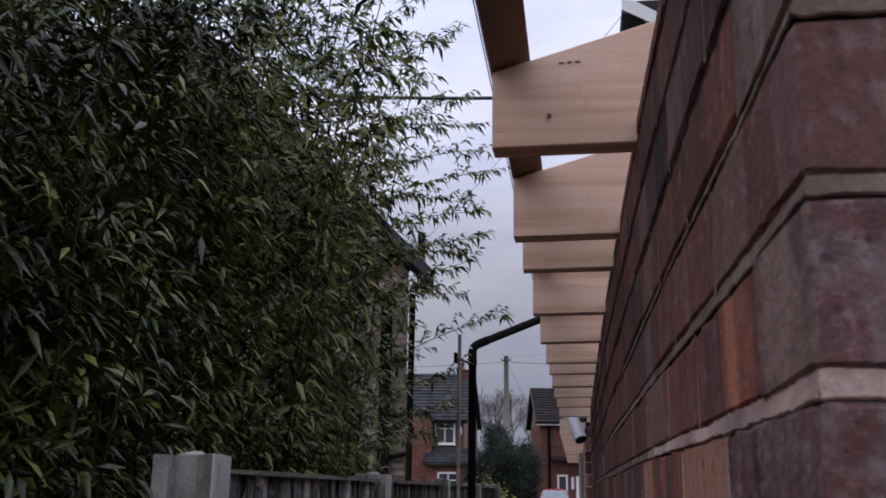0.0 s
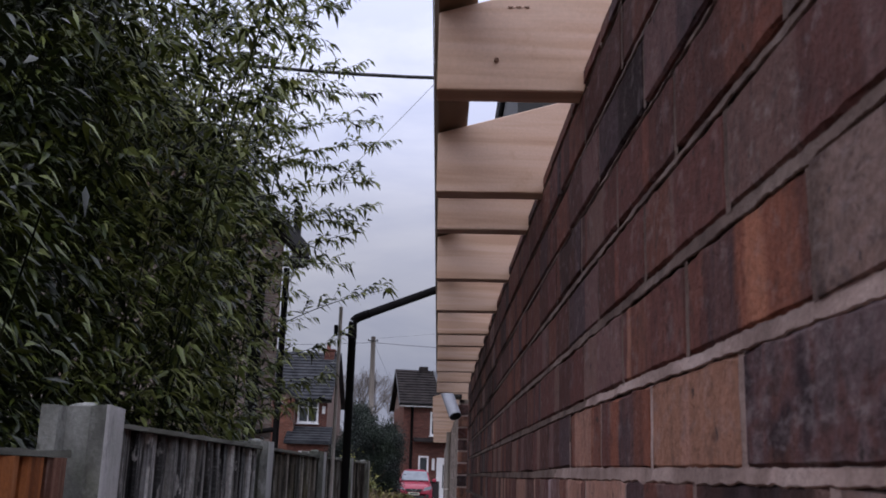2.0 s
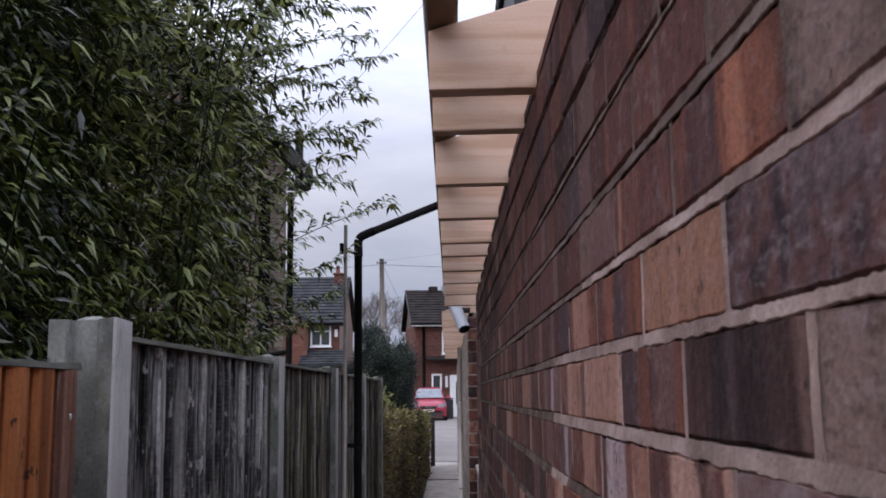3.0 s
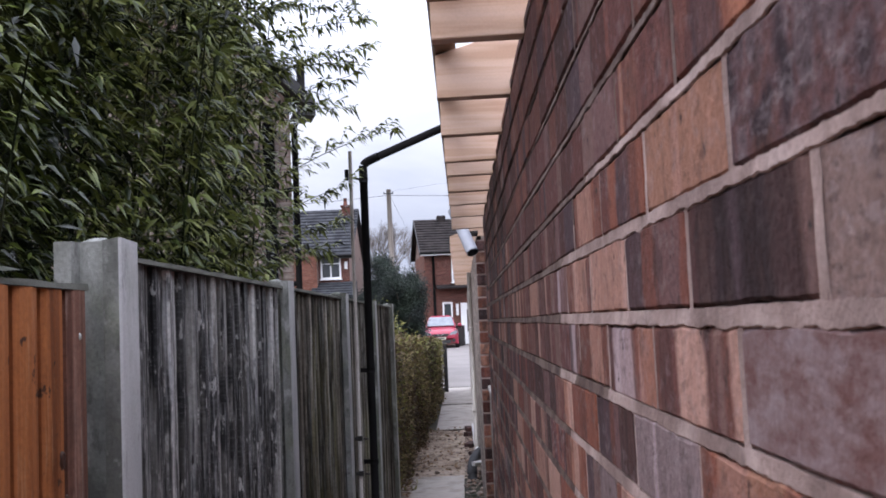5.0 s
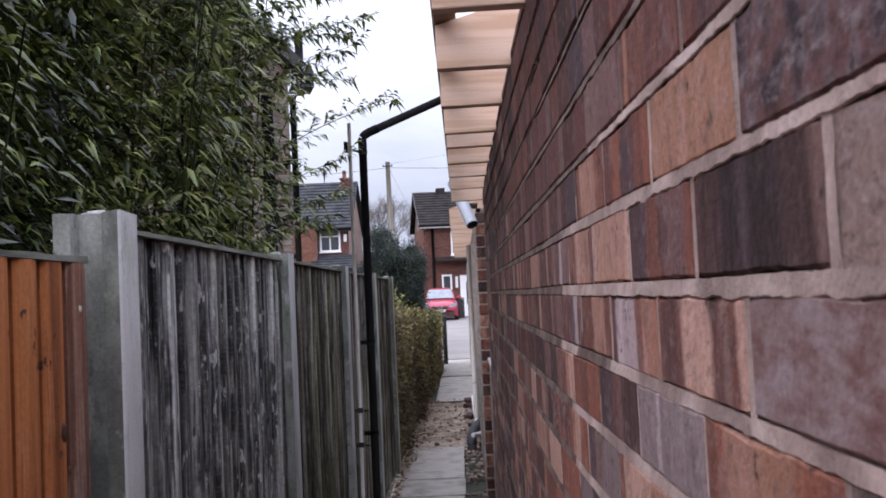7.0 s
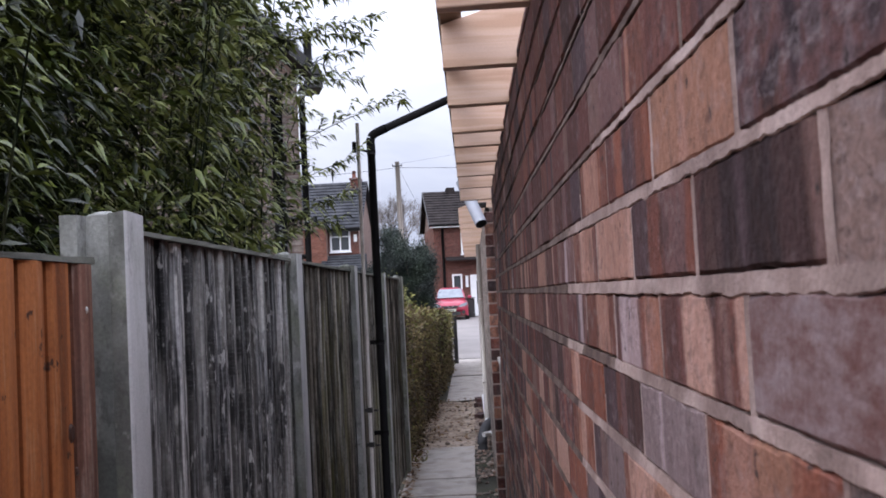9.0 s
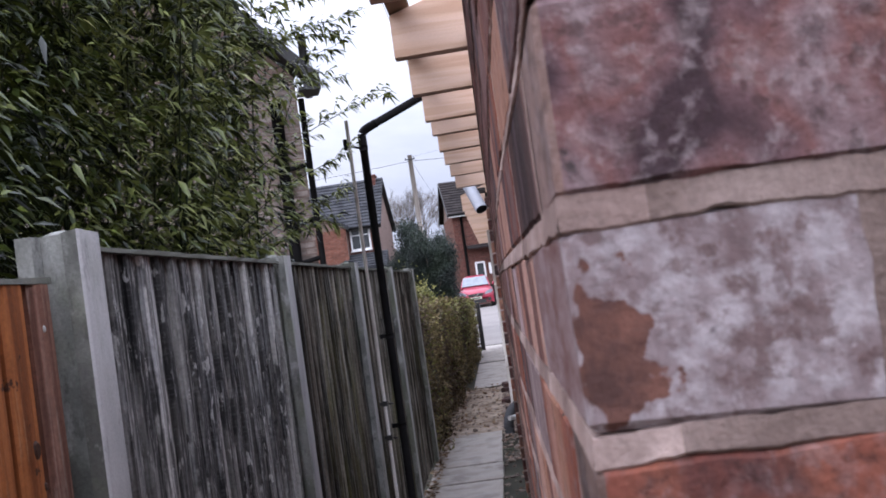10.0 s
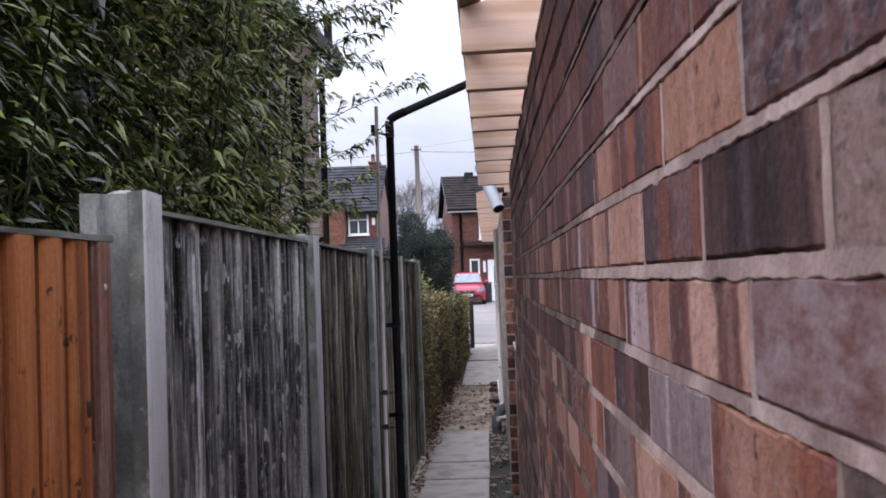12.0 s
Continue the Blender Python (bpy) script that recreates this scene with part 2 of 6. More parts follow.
_l.new(_sub.outputs[0], _len.inputs[0])
_l.new(_geo.outputs["Position"], _noi.inputs["Vector"])
_l.new(_noi.outputs["Fac"], _add.inputs[0])
_l.new(_len.outputs["Value"], _add.inputs[2])
_l.new(_add.outputs[0], _rng.inputs["Value"])
_base = _n["Principled BSDF"].inputs["Base Color"]
_l.new(_rng.outputs["Result"], _mix.inputs["Factor"])
# bare brick under the wash, mottled
_mot, _mrng, _bare, _worn = (_n.new("ShaderNode" + q) for q in ("TexNoise", "MapRange", "Mix", "Mix"))
_bare.data_type = _worn.data_type = "RGBA"
_mot.inputs["Scale"].default_value, _mot.inputs["Detail"].default_value, _mot.inputs["Roughness"].default_value = 48, 9, 0.68
_mrng.inputs["From Min"].default_value, _mrng.inputs["From Max"].default_value = 0.38, 0.62
_bare.inputs["A"].default_value, _bare.inputs["B"].default_value = (0.085, 0.044, 0.038, 1), (0.19, 0.088, 0.066, 1)
_worn.inputs["A"].default_value, _worn.inputs["B"].default_value = (0.150, 0.066, 0.055, 1), (0.29, 0.215, 0.215, 1)
_wide = _n.new("ShaderNodeMapping")
_wide.inputs["Scale"].default_value = (1, 0.4, 1)
_l.new(_geo.outputs["Position"], _wide.inputs["Vector"])
_l.new(_wide.outputs["Vector"], _mot.inputs["Vector"])
_l.new(_mot.outputs["Fac"], _mrng.inputs["Value"])
_l.new(_mrng.outputs["Result"], _bare.inputs["Factor"])
_l.new(_mrng.outputs["Result"], _worn.inputs["Factor"])
_l.new(_bare.outputs["Result"], _mix.inputs["A"])
# and has worn thin on its long side
_sep, _thin, _side = (_n.new("ShaderNode" + q) for q in ("SeparateXYZ", "MapRange", "Mix"))
_side.data_type = "RGBA"
_thin.inputs["From Min"].default_value, _thin.inputs["From Max"].default_value = 0.004, 0.02
_thin.inputs["To Max"].default_value = 0.88
_l.new(_geo.outputs["Position"], _sep.inputs[0])
_l.new(_sep.outputs["Y"], _thin.inputs["Value"])
_l.new(_thin.outputs["Result"], _side.inputs["Factor"])
_l.new(_base.links[0].from_socket, _side.inputs["A"])
_l.new(_worn.outputs["Result"], _side.inputs["B"])
_l.new(_side.outputs["Result"], _mix.inputs["B"])
_l.new(_mix.outputs["Result"], _base)
M_MORTAR = surface("mortar", [(0.30, 0.215, 0.190), (0.44, 0.325, 0.290), (0.52, 0.40, 0.362)], scale=(11, 11, 11), rough=0.95, rough_var=0.04, bump=0.45, bump_scale=240, spec=0.2,
                   fine=0.22, blotch=[((0.13, 0.088, 0.076), 2.2, 0.52, 0.70, 0.55), ((0.13, 0.09, 0.078), 24.0, 0.56, 0.78, 0.45, (1, 1, 1), 2.9)])
M_MORTAR_END = surface("end_face_mortar", [(0.15, 0.106, 0.092), (0.225, 0.165, 0.145), (0.30, 0.228, 0.204)], scale=(11, 11, 11), rough=0.95, rough_var=0.04, bump=0.5, bump_scale=240, spec=0.2)
M_MORTAR_BROWN = surface("brown_mortar", [(0.105, 0.070, 0.060), (0.165, 0.115, 0.098), (0.215, 0.158, 0.137)], scale=(11, 11, 11), rough=0.95, rough_var=0.04, bump=0.5, bump_scale=240, spec=0.2,
                         fine=0.24, blotch=[((0.27, 0.20, 0.17), 5.0, 0.58, 0.74, 0.6), ((0.07, 0.05, 0.044), 24.0, 0.54, 0.76, 0.6, (1, 1, 1), 2.9)])
M_FAR_BRICK = surface("house_brick_grain", [(0.082, 0.030, 0.023), (0.122, 0.046, 0.034), (0.145, 0.060, 0.044)], scale=(3, 3, 9), rough=0.9, bump=0.3,
                      bump_scale=14, fine=0.25, per_island=0.2)
# the house brick made lighter, with the light on turned walls in its colour
M_SUNLIT_BRICK = surface("sunlit_brick_grain", [(0.135, 0.050, 0.032), (0.185, 0.073, 0.048), (0.215, 0.092, 0.062)], scale=(3, 3, 9), rough=0.9, bump=0.3, bump_scale=14, fine=0.25, per_island=0.2)
M_OLD_BRICK = surface("old_house_brick", [(0.16, 0.122, 0.100), (0.265, 0.212, 0.18), (0.34, 0.28, 0.245)], scale=(5, 5, 14), rough=0.92, bump=0.4,
                      bump_scale=60, fine=0.25, per_island=0.25, blotch=[((0.10, 0.08, 0.07), 1.2, 0.5, 0.7, 0.6)])
M_FAR_MORTAR = surface("house_mortar", [(0.180, 0.121, 0.099), (0.216, 0.149, 0.121)], rough=0.95, bump=0.2)
M_PINE = surface("new_pine", [(0.50, 0.315, 0.212), (0.61, 0.415, 0.302), (0.645, 0.458, 0.352), (0.565, 0.368, 0.258)], scale=(1.6, 14, 26), rough=0.62, bump=0.12,
                 bump_scale=220, fine=0.07, detail=4, per_object=0.06, blotch=[((0.40, 0.215, 0.11), 10.0, 0.72, 0.84, 0.3)])
M_PINE_OLD = surface("stained_batten", [(0.098, 0.051, 0.026), (0.137, 0.076, 0.039), (0.167, 0.097, 0.052)], scale=(14, 2, 14), rough=0.7, bump=0.15, fine=0.1)
M_KNOT = surface("knot", [(0.12, 0.05, 0.025), (0.22, 0.10, 0.05)], scale=(90, 90, 90), rough=0.6, bump=0.1)
M_KNOT_DARK = surface("dark_knot", [(0.022, 0.011, 0.007), (0.07, 0.026, 0.012)], scale=(120, 120, 60), rough=0.6, bump=0.3)
M_FLAKE = surface("bare_flaked_wood", [(0.08, 0.078, 0.073), (0.26, 0.252, 0.238), (0.42, 0.408, 0.39)], scale=(70, 70, 200), rough=0.9, bump=0.4)
M_FENCE = surface("weathered_board", [(0.036, 0.035, 0.033), (0.112, 0.108, 0.100), (0.215, 0.208, 0.194), (0.385, 0.373, 0.350)], scale=(26, 26, 1.1), detail=7,
                  rough=0.9, bump=0.7, bump_scale=80, fine=0.34, per_object=0.42, mid_bump=0.8, spread=(0.38, 0.62), spec=0.2,
                  blotch=[((0.37, 0.362, 0.340), 2.6, 0.48, 0.64, 0.6, (1, 1, 0.45), 3.3), ((0.020, 0.020, 0.021), 7.5, 0.52, 0.60, 0.85, (1, 1, 0.33), 5.1),
                          ((0.33, 0.33, 0.33), 130.0, 0.55, 0.66, 0.13, (0.1, 0.1, 1), 2.6),
                          ((0.42, 0.42, 0.42), 60.0, 0.52, 0.70, 0.6, (1, 1, 0.05)), ((0.010, 0.010, 0.011), 75.0, 0.54, 0.68, 0.85, (1, 1, 0.035), 8.1),
                          ((0.48, 0.47, 0.45), 48.0, 0.62, 0.69, 0.8, (1, 1, 0.3), 9.3)])
M_FENCE_MOSSY = surface("mossy_board", [(0.034, 0.029, 0.023), (0.084, 0.073, 0.058), (0.150, 0.131, 0.106), (0.27, 0.243, 0.205)], scale=(24, 24, 1.0), detail=7,
                        rough=0.93, bump=0.6, bump_scale=80, fine=0.32, per_object=0.25, mid_bump=0.8, spread=(0.38, 0.62), spec=0.2,
                        blotch=[((0.14, 0.135, 0.055), 1.1, 0.56, 0.74, 0.5, (1, 1, 0.7), 2.2), ((0.018, 0.017, 0.014), 5.0, 0.55, 0.70, 0.8, (1, 1, 0.4), 5.1),
                                ((0.36, 0.35, 0.32), 60.0, 0.53, 0.72, 0.55, (1, 1, 0.05)), ((0.016, 0.015, 0.012), 75.0, 0.56, 0.74, 0.7, (1, 1, 0.035), 8.1)])
M_FENCE_FADED = surface("faded_stained_board", [(0.11, 0.050, 0.034), (0.20, 0.098, 0.068), (0.27, 0.150, 0.110), (0.16, 0.072, 0.048)], scale=(34, 34, 0.9), detail=5, rough=0.8,
                        bump=0.5, bump_scale=110, fine=0.26, mid_bump=0.6, spec=0.25, blotch=[((0.36, 0.27, 0.22), 60.0, 0.56, 0.74, 0.6, (1, 1, 0.06), 1.4), ((0.05, 0.03, 0.022), 5.0, 0.56, 0.74, 0.5, (1, 1, 0.4))])
M_FENCE_NEW = surface("orange_stained_board", [(0.155, 0.050, 0.016), (0.285, 0.092, 0.027), (0.37, 0.132, 0.042), (0.25, 0.076, 0.022)], scale=(30, 30, 0.9), detail=4, rough=0.72,
                      bump=0.5, bump_scale=110, fine=0.24, per_object=0.14, mid_bump=0.6, spec=0.3,
                      blotch=[((0.055, 0.022, 0.011), 4.0, 0.56, 0.78, 0.55, (1, 1, 0.4)), ((0.45, 0.26, 0.14), 70.0, 0.62, 0.80, 0.5, (1, 1, 0.06), 1.4),
                              ((0.030, 0.014, 0.010), 24.0, 0.70, 0.75, 0.9, (1, 1, 0.7), 9.2)])
M_CAP = surface("weathered_cap_rail", [(0.060, 0.062, 0.050), (0.132, 0.133, 0.110), (0.090, 0.093, 0.072)], scale=(20, 3, 20), rough=0.92, bump=0.4, fine=0.25)
# algae and grime on the post, its shade also darkened into the colour
M_CONCRETE = surface("grimy_shaded_post_concrete", [(0.105, 0.107, 0.095), (0.20, 0.203, 0.184), (0.29, 0.293, 0.272)], scale=(9, 9, 5), rough=0.94, bump=0.5, bump_scale=150, fine=0.26,
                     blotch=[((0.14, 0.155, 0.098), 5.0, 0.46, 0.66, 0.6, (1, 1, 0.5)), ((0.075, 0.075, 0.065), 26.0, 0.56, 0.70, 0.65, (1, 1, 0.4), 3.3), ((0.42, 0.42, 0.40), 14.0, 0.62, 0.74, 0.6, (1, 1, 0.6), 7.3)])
# paler colour that holds the sky light falling on the passage face
M_CONCRETE_FACE = surface("smooth_lit_post_face", [(0.29, 0.288, 0.282), (0.42, 0.417, 0.41), (0.51, 0.506, 0.50)], scale=(7, 7, 2), rough=0.92, bump=0.3, bump_scale=190, fine=0.15,
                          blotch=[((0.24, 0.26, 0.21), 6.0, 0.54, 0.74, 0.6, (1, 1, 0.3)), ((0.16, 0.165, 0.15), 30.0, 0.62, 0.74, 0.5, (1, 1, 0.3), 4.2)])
M_SLAB = surface("paving_slab", [(0.335, 0.298, 0.264), (0.44, 0.40, 0.36), (0.39, 0.343, 0.303)], scale=(3, 3, 3), rough=0.93, bump=0.3, bump_scale=150, fine=0.16,
                 blotch=[((0.17, 0.15, 0.13), 4.0, 0.54, 0.72, 0.5), ((0.42, 0.40, 0.385), 9.0, 0.60, 0.76, 0.5, (1, 1, 1), 3.0)])
M_DIRT = surface("dirt", [(0.19, 0.14, 0.10), (0.345, 0.268, 0.203), (0.44, 0.357, 0.28)], scale=(2.2, 2.2, 2.2), rough=0.97, bump=0.9, bump_scale=45, fine=0.34,
                 blotch=[((0.09, 0.058, 0.038), 14.0, 0.52, 0.66, 0.7), ((0.44, 0.37, 0.29), 9.0, 0.56, 0.72, 0.5, (1, 1, 1), 4.4)])
M_RUBBLE = surface("rubble", [(0.12, 0.095, 0.08), (0.27, 0.22, 0.185), (0.23, 0.145, 0.105)], scale=(12, 12, 12), rough=0.95, bump=0.5, bump_scale=120, fine=0.25,
                   per_island=0.4)
M_ROAD = surface("pale_tarmac", [(0.178, 0.158, 0.145), (0.22, 0.198, 0.182)], scale=(0.8, 0.8, 0.8), rough=0.95, bump=0.3, bump_scale=60, fine=0.15)
M_GROUND = surface("soil_and_moss", [(0.027, 0.027, 0.018), (0.054, 0.050, 0.034), (0.041, 0.047, 0.023)], scale=(1.4, 1.4, 1.4), rough=0.97, bump=0.8, bump_scale=30, fine=0.3)
M_BLACK = surface("black_plastic", [(0.006, 0.006, 0.006), (0.011, 0.010, 0.010)], scale=(6, 6, 2), rough=0.8, bump=0.03, fine=0.2, spec=0.1)
M_GALV = surface("galvanised_steel", [(0.48, 0.44, 0.40), (0.62, 0.58, 0.54), (0.54, 0.50, 0.45)], scale=(14, 14, 2), rough=0.7, metallic=0.1, bump=0.06, fine=0.18, blotch=[((0.24, 0.16, 0.11), 4.0, 0.54, 0.72, 0.5, (1, 1, 0.5))])
M_GREYPIPE = surface("grey_plastic_pipe", [(0.36, 0.37, 0.41), (0.42, 0.43, 0.47)], scale=(5, 5, 5), rough=0.45, bump=0.03, fine=0.05)
M_DARKPIPE = surface("dark_inside", [(0.04, 0.04, 0.045), (0.06, 0.06, 0.065)], rough=0.8, bump=0.0)
M_WHITE = surface("white_upvc", [(0.74, 0.74, 0.74), (0.80, 0.80, 0.80)], scale=(3, 3, 3), rough=0.4, bump=0.02, fine=0.04)
M_TILE = surface("grey_roof_tile", [(0.028, 0.029, 0.033), (0.043, 0.045, 0.050), (0.056, 0.056, 0.061)], scale=(2, 2, 2), rough=0.85, bump=0.3, bump_scale=40, fine=0.2,
                 per_island=0.18, spec=0.15)
M_TILE_DARK = surface("brown_roof_tile", [(0.022, 0.018, 0.018), (0.04, 0.034, 0.032)], scale=(2, 2, 2), rough=0.85, bump=0.3, bump_scale=40, fine=0.2, per_island=0.2, spec=0.1)
M_SOFFIT = surface("dark_barge_board", [(0.018, 0.017, 0.017), (0.03, 0.028, 0.027)], rough=0.6, bump=0.05)
M_GLASS = surface("window_glass", [(0.03, 0.035, 0.04), (0.05, 0.055, 0.06)], scale=(0.6, 0.6, 0.6), rough=0.08, rough_var=0.02, bump=0.0, fine=0.05)
M_CARRED = surface("red_car_paint", [(0.31, 0.018, 0.045), (0.36, 0.025, 0.055)], rough=0.32, rough_var=0.04, bump=0.0, fine=0.03, coat=0.4)
M_TYRE = surface("tyre_rubber", [(0.015, 0.015, 0.015), (0.025, 0.025, 0.025)], rough=0.85, bump=0.1)
M_CHROME = surface("chrome_trim", [(0.55, 0.55, 0.56), (0.65, 0.65, 0.66)], rough=0.2, metallic=0.9, bump=0.0)
M_LAMP = surface("headlight_lens", [(0.20, 0.22, 0.25), (0.27, 0.29, 0.32)], rough=0.3, bump=0.0)
# windscreen glass whose pale base colour stands for reflected sky
M_SCREEN = surface("sky_tinted_windscreen", [(0.17, 0.19, 0.21), (0.23, 0.25, 0.27)], rough=0.12, rough_var=0.03, bump=0.0, fine=0.05)
M_PLATE = surface("number_plate", [(0.65, 0.63, 0.5), (0.7, 0.68, 0.55)], rough=0.5, bump=0.0)
M_POLE = surface("pole_wood", [(0.24, 0.205, 0.175), (0.34, 0.30, 0.265), (0.29, 0.25, 0.22)], scale=(8, 8, 0.7), rough=0.9, bump=0.3, fine=0.2)
M_CABLE = surface("cable_sheath", [(0.02, 0.02, 0.022), (0.03, 0.03, 0.032)], rough=0.6, bump=0.0)
M_STRING = surface("string_line", [(0.30, 0.27, 0.24), (0.4, 0.36, 0.32)], rough=0.9, bump=0.0)
M_CANE = surface("bamboo_cane", [(0.009, 0.014, 0.005), (0.018, 0.024, 0.009), (0.024, 0.025, 0.010)], scale=(9, 9, 3), rough=0.8, bump=0.1, fine=0.2, spec=0.15)
M_LEAF = surface("bamboo_leaf", [(0.006, 0.010, 0.003), (0.021, 0.031, 0.005), (0.096, 0.114, 0.022)], scale=(3.5, 3.5, 3.5), rough=0.35, rough_var=0.1, bump=0.0, fine=0.2,
                 per_island=0.8, translucent=0.05, spec=0.42)
# yellower leaves, pale enough to carry the light on the far clumps too
M_LEAF_PALE = surface("bamboo_leaf_yellow_lit", [(0.12, 0.15, 0.038), (0.23, 0.245, 0.070)], scale=(5, 5, 5), rough=0.45, bump=0.0, fine=0.15, per_island=0.3, translucent=0.25)
M_HEDGE = surface("hedge_leaf", [(0.075, 0.050, 0.030), (0.150, 0.112, 0.055), (0.27, 0.215, 0.10)], scale=(1.2, 1.2, 2.0), rough=0.75, bump=0.0, fine=0.25, per_island=0.5, translucent=0.08)
M_HEDGE_GREEN = surface("hedge_leaf_green", [(0.130, 0.140, 0.036), (0.29, 0.27, 0.085)], scale=(1.2, 1.2, 2.0), rough=0.65, bump=0.0, fine=0.2, per_island=0.45, translucent=0.12)
M_HEDGE_CORE = surface("hedge_twigs", [(0.03, 0.02, 0.013), (0.07, 0.048, 0.03)], scale=(30, 30, 30), rough=0.95, bump=0.8, bump_scale=60, fine=0.3)
M_LITTER = surface("dead_leaf", [(0.09, 0.05, 0.025), (0.19, 0.115, 0.06), (0.27, 0.18, 0.10)], scale=(9, 9, 9), rough=0.85, bump=0.0, fine=0.25, per_island=0.5)
M_CONIFER = surface("conifer_leaf", [(0.004, 0.009, 0.006), (0.009, 0.019, 0.011), (0.020, 0.033, 0.017)], scale=(1.5, 1.5, 1.5), rough=0.6, bump=0.0, fine=0.2, per_island=0.5, translucent=0.08)
M_TWIG = surface("bare_twig", [(0.12, 0.10, 0.09), (0.18, 0.155, 0.14)], scale=(3, 3, 3), rough=0.9, bump=0.1)
M_BARK = surface("bark", [(0.09, 0.07, 0.055), (0.15, 0.12, 0.10)], scale=(12, 12, 3), rough=0.95, bump=0.4)


# ---- mesh helpers ----
def hung(ob, parent, label=""):
    """Parent an object that is built in world places, and label it."""
    if parent is not None:
        ob.parent = parent
        ob.matrix_parent_inverse = Matrix.Translation(parent.location).inverted()
    return tagged(ob, label)


def part(name, bm, material, parent=None, label=""):
    """Link a bmesh as one mesh object under a thing or a part."""
    me = bpy.data.meshes.new(name)
    bm.to_mesh(me)
    bm.free()
    for m in material if isinstance(material, (list, tuple)) else (material,):
        me.materials.append(m)
    ob = new(name, me)
    return hung(ob, parent, label)


def raw_part(name, verts, faces, material, parent=None, label="", smooth=False):
    me = bpy.data.meshes.new(name)
    me.from_pydata(verts, [], faces)
    me.update()
    me.materials.append(material)
    if smooth:
        me.shade_smooth()
    ob = new(name, me)
    return hung(ob, parent, label)


def thing(name, label, category, group="", kind="", at=(0, 0, 0)):
    """An Empty at a thing's base."""
    ob = new(name)
    ob.location = at
    ob.empty_display_size = 0.1
    return tagged(ob, label, category, group, kind)


def box(bm, x0, x1, y0, y1, z0, z1, bevel=0.0):
    """A box, with chamfered edges where bevel is given."""
    r = bmesh.ops.create_cube(bm, size=1.0)
    vs = r["verts"]
    for v in vs:
        v.co = Vector(((x0 + x1) / 2 + v.co.x * (x1 - x0), (y0 + y1) / 2 + v.co.y * (y1 - y0), (z0 + z1) / 2 + v.co.z * (z1 - z0)))
    if bevel:
        es = list({e for v in vs for e in v.link_edges})
        out = bmesh.ops.bevel(bm, geom=es, offset=bevel, segments=1, profile=0.5, affect="EDGES")
        return list({v for f in out["faces"] for v in f.verts} | {v for v in vs if v.is_valid})
    return vs


def prism(bm, outline, axis, a, b):
    """Push an outline of 2D points along an axis ('x', 'y' or 'z') from a to b."""
    def at3(p, d):
        return {"x": (d, p[0], p[1]), "y": (p[0], d, p[1]), "z": (p[0], p[1], d)}[axis]
    v0 = [bm.verts.new(at3(p, a)) for p in outline]
    v1 = [bm.verts.new(at3(p, b)) for p in outline]
    k = len(outline)
    fs = [bm.faces.new(v0), bm.faces.new(v1[::-1])]
    for i in range(k):
        fs.append(bm.faces.new((v0[i], v1[i], v1[(i + 1) % k], v0[(i + 1) % k])))
    bmesh.ops.recalc_face_normals(bm, faces=fs)
    return v0 + v1


def tube(bm, pts, radii, seg=10, caps=True):
    """A round tube along points."""
    pts = [Vector(p) for p in pts]
    radii = radii if isinstance(radii, (list, tuple)) else [radii] * len(pts)
    rings = []
    for i, p in enumerate(pts):
        d = (pts[min(i + 1, len(pts) - 1)] - pts[max(i - 1, 0)]).normalized()
        ref = Vector((0, 0, 1)) if abs(d.z) < 0.9 else Vector((1, 0, 0))
        u = d.cross(ref).normalized()
        w = d.cross(u)
        rings.append([bm.verts.new(p + (u * math.cos(a) + w * math.sin(a)) * radii[i]) for a in [2 * math.pi * k / seg for k in range(seg)]])
    for r0, r1 in zip(rings, rings[1:]):
        for k in range(seg):
            f = bm.faces.new((r0[k], r0[(k + 1) % seg], r1[(k + 1) % seg], r1[k]))
            f.smooth = True
    if caps:
        bm.faces.new(rings[0])
        bm.faces.new(rings[-1][::-1])
    return rings


def smooth_line(pts, per=6):
    """A rounded line through points."""
    pts = [Vector(p) for p in pts]
    out = []
    for i in range(len(pts) - 1):
        p0, p1, p2, p3 = pts[max(i - 1, 0)], pts[i], pts[i + 1], pts[min(i + 2, len(pts) - 1)]
        for k in range(per):
            t = k / per
            out.append(0.5 * (2 * p1 + (p2 - p0) * t + (2 * p0 - 5 * p1 + 4 * p2 - p3) * t * t + (3 * p1 - p0 - 3 * p2 + p3) * t ** 3))
    return out + [pts[-1]]


def rise(y):
    """The ground climbs gently towards the street."""
    return 0.0 if y < 15 else min(0.0095 * (y - 15), 0.345)


# ---- ground ----
def strip_mesh(xs, ys, bump=0.0, base=0.0):
    """A sheet over a grid of x and y that follows the rise of the ground."""
    verts = [(x, y, rise(y) + base + bump * noise.noise((x * 3.1, y * 3.1, 0.3))) for y in ys for x in xs]
    w = len(xs)
    faces = [(j * w + i, j * w + i + 1, (j + 1) * w + i + 1, (j + 1) * w + i) for j in range(len(ys) - 1) for i in range(w - 1)]
    return verts, faces


gx = [-400, -60, -20, -8, -4, -2.2, -1.4, -1.0, -0.85, -0.7, -0.5, -0.3, -0.15, 0.0, 0.5, 2, 8, 30, 100, 400]
gy = [-60, -10, -4] + [-3 + 0.4 * i for i in range(50)] + [18, 20, 24, 30, 36, 42, 48, 51.3, 60, 100, 300, 900]
ground = raw_part("ground", *strip_mesh(gx, gy, 0.012, -0.03), M_GROUND, smooth=True)
tagged(ground, "dark bare soil with moss beside the path", "ground", kind="structure")

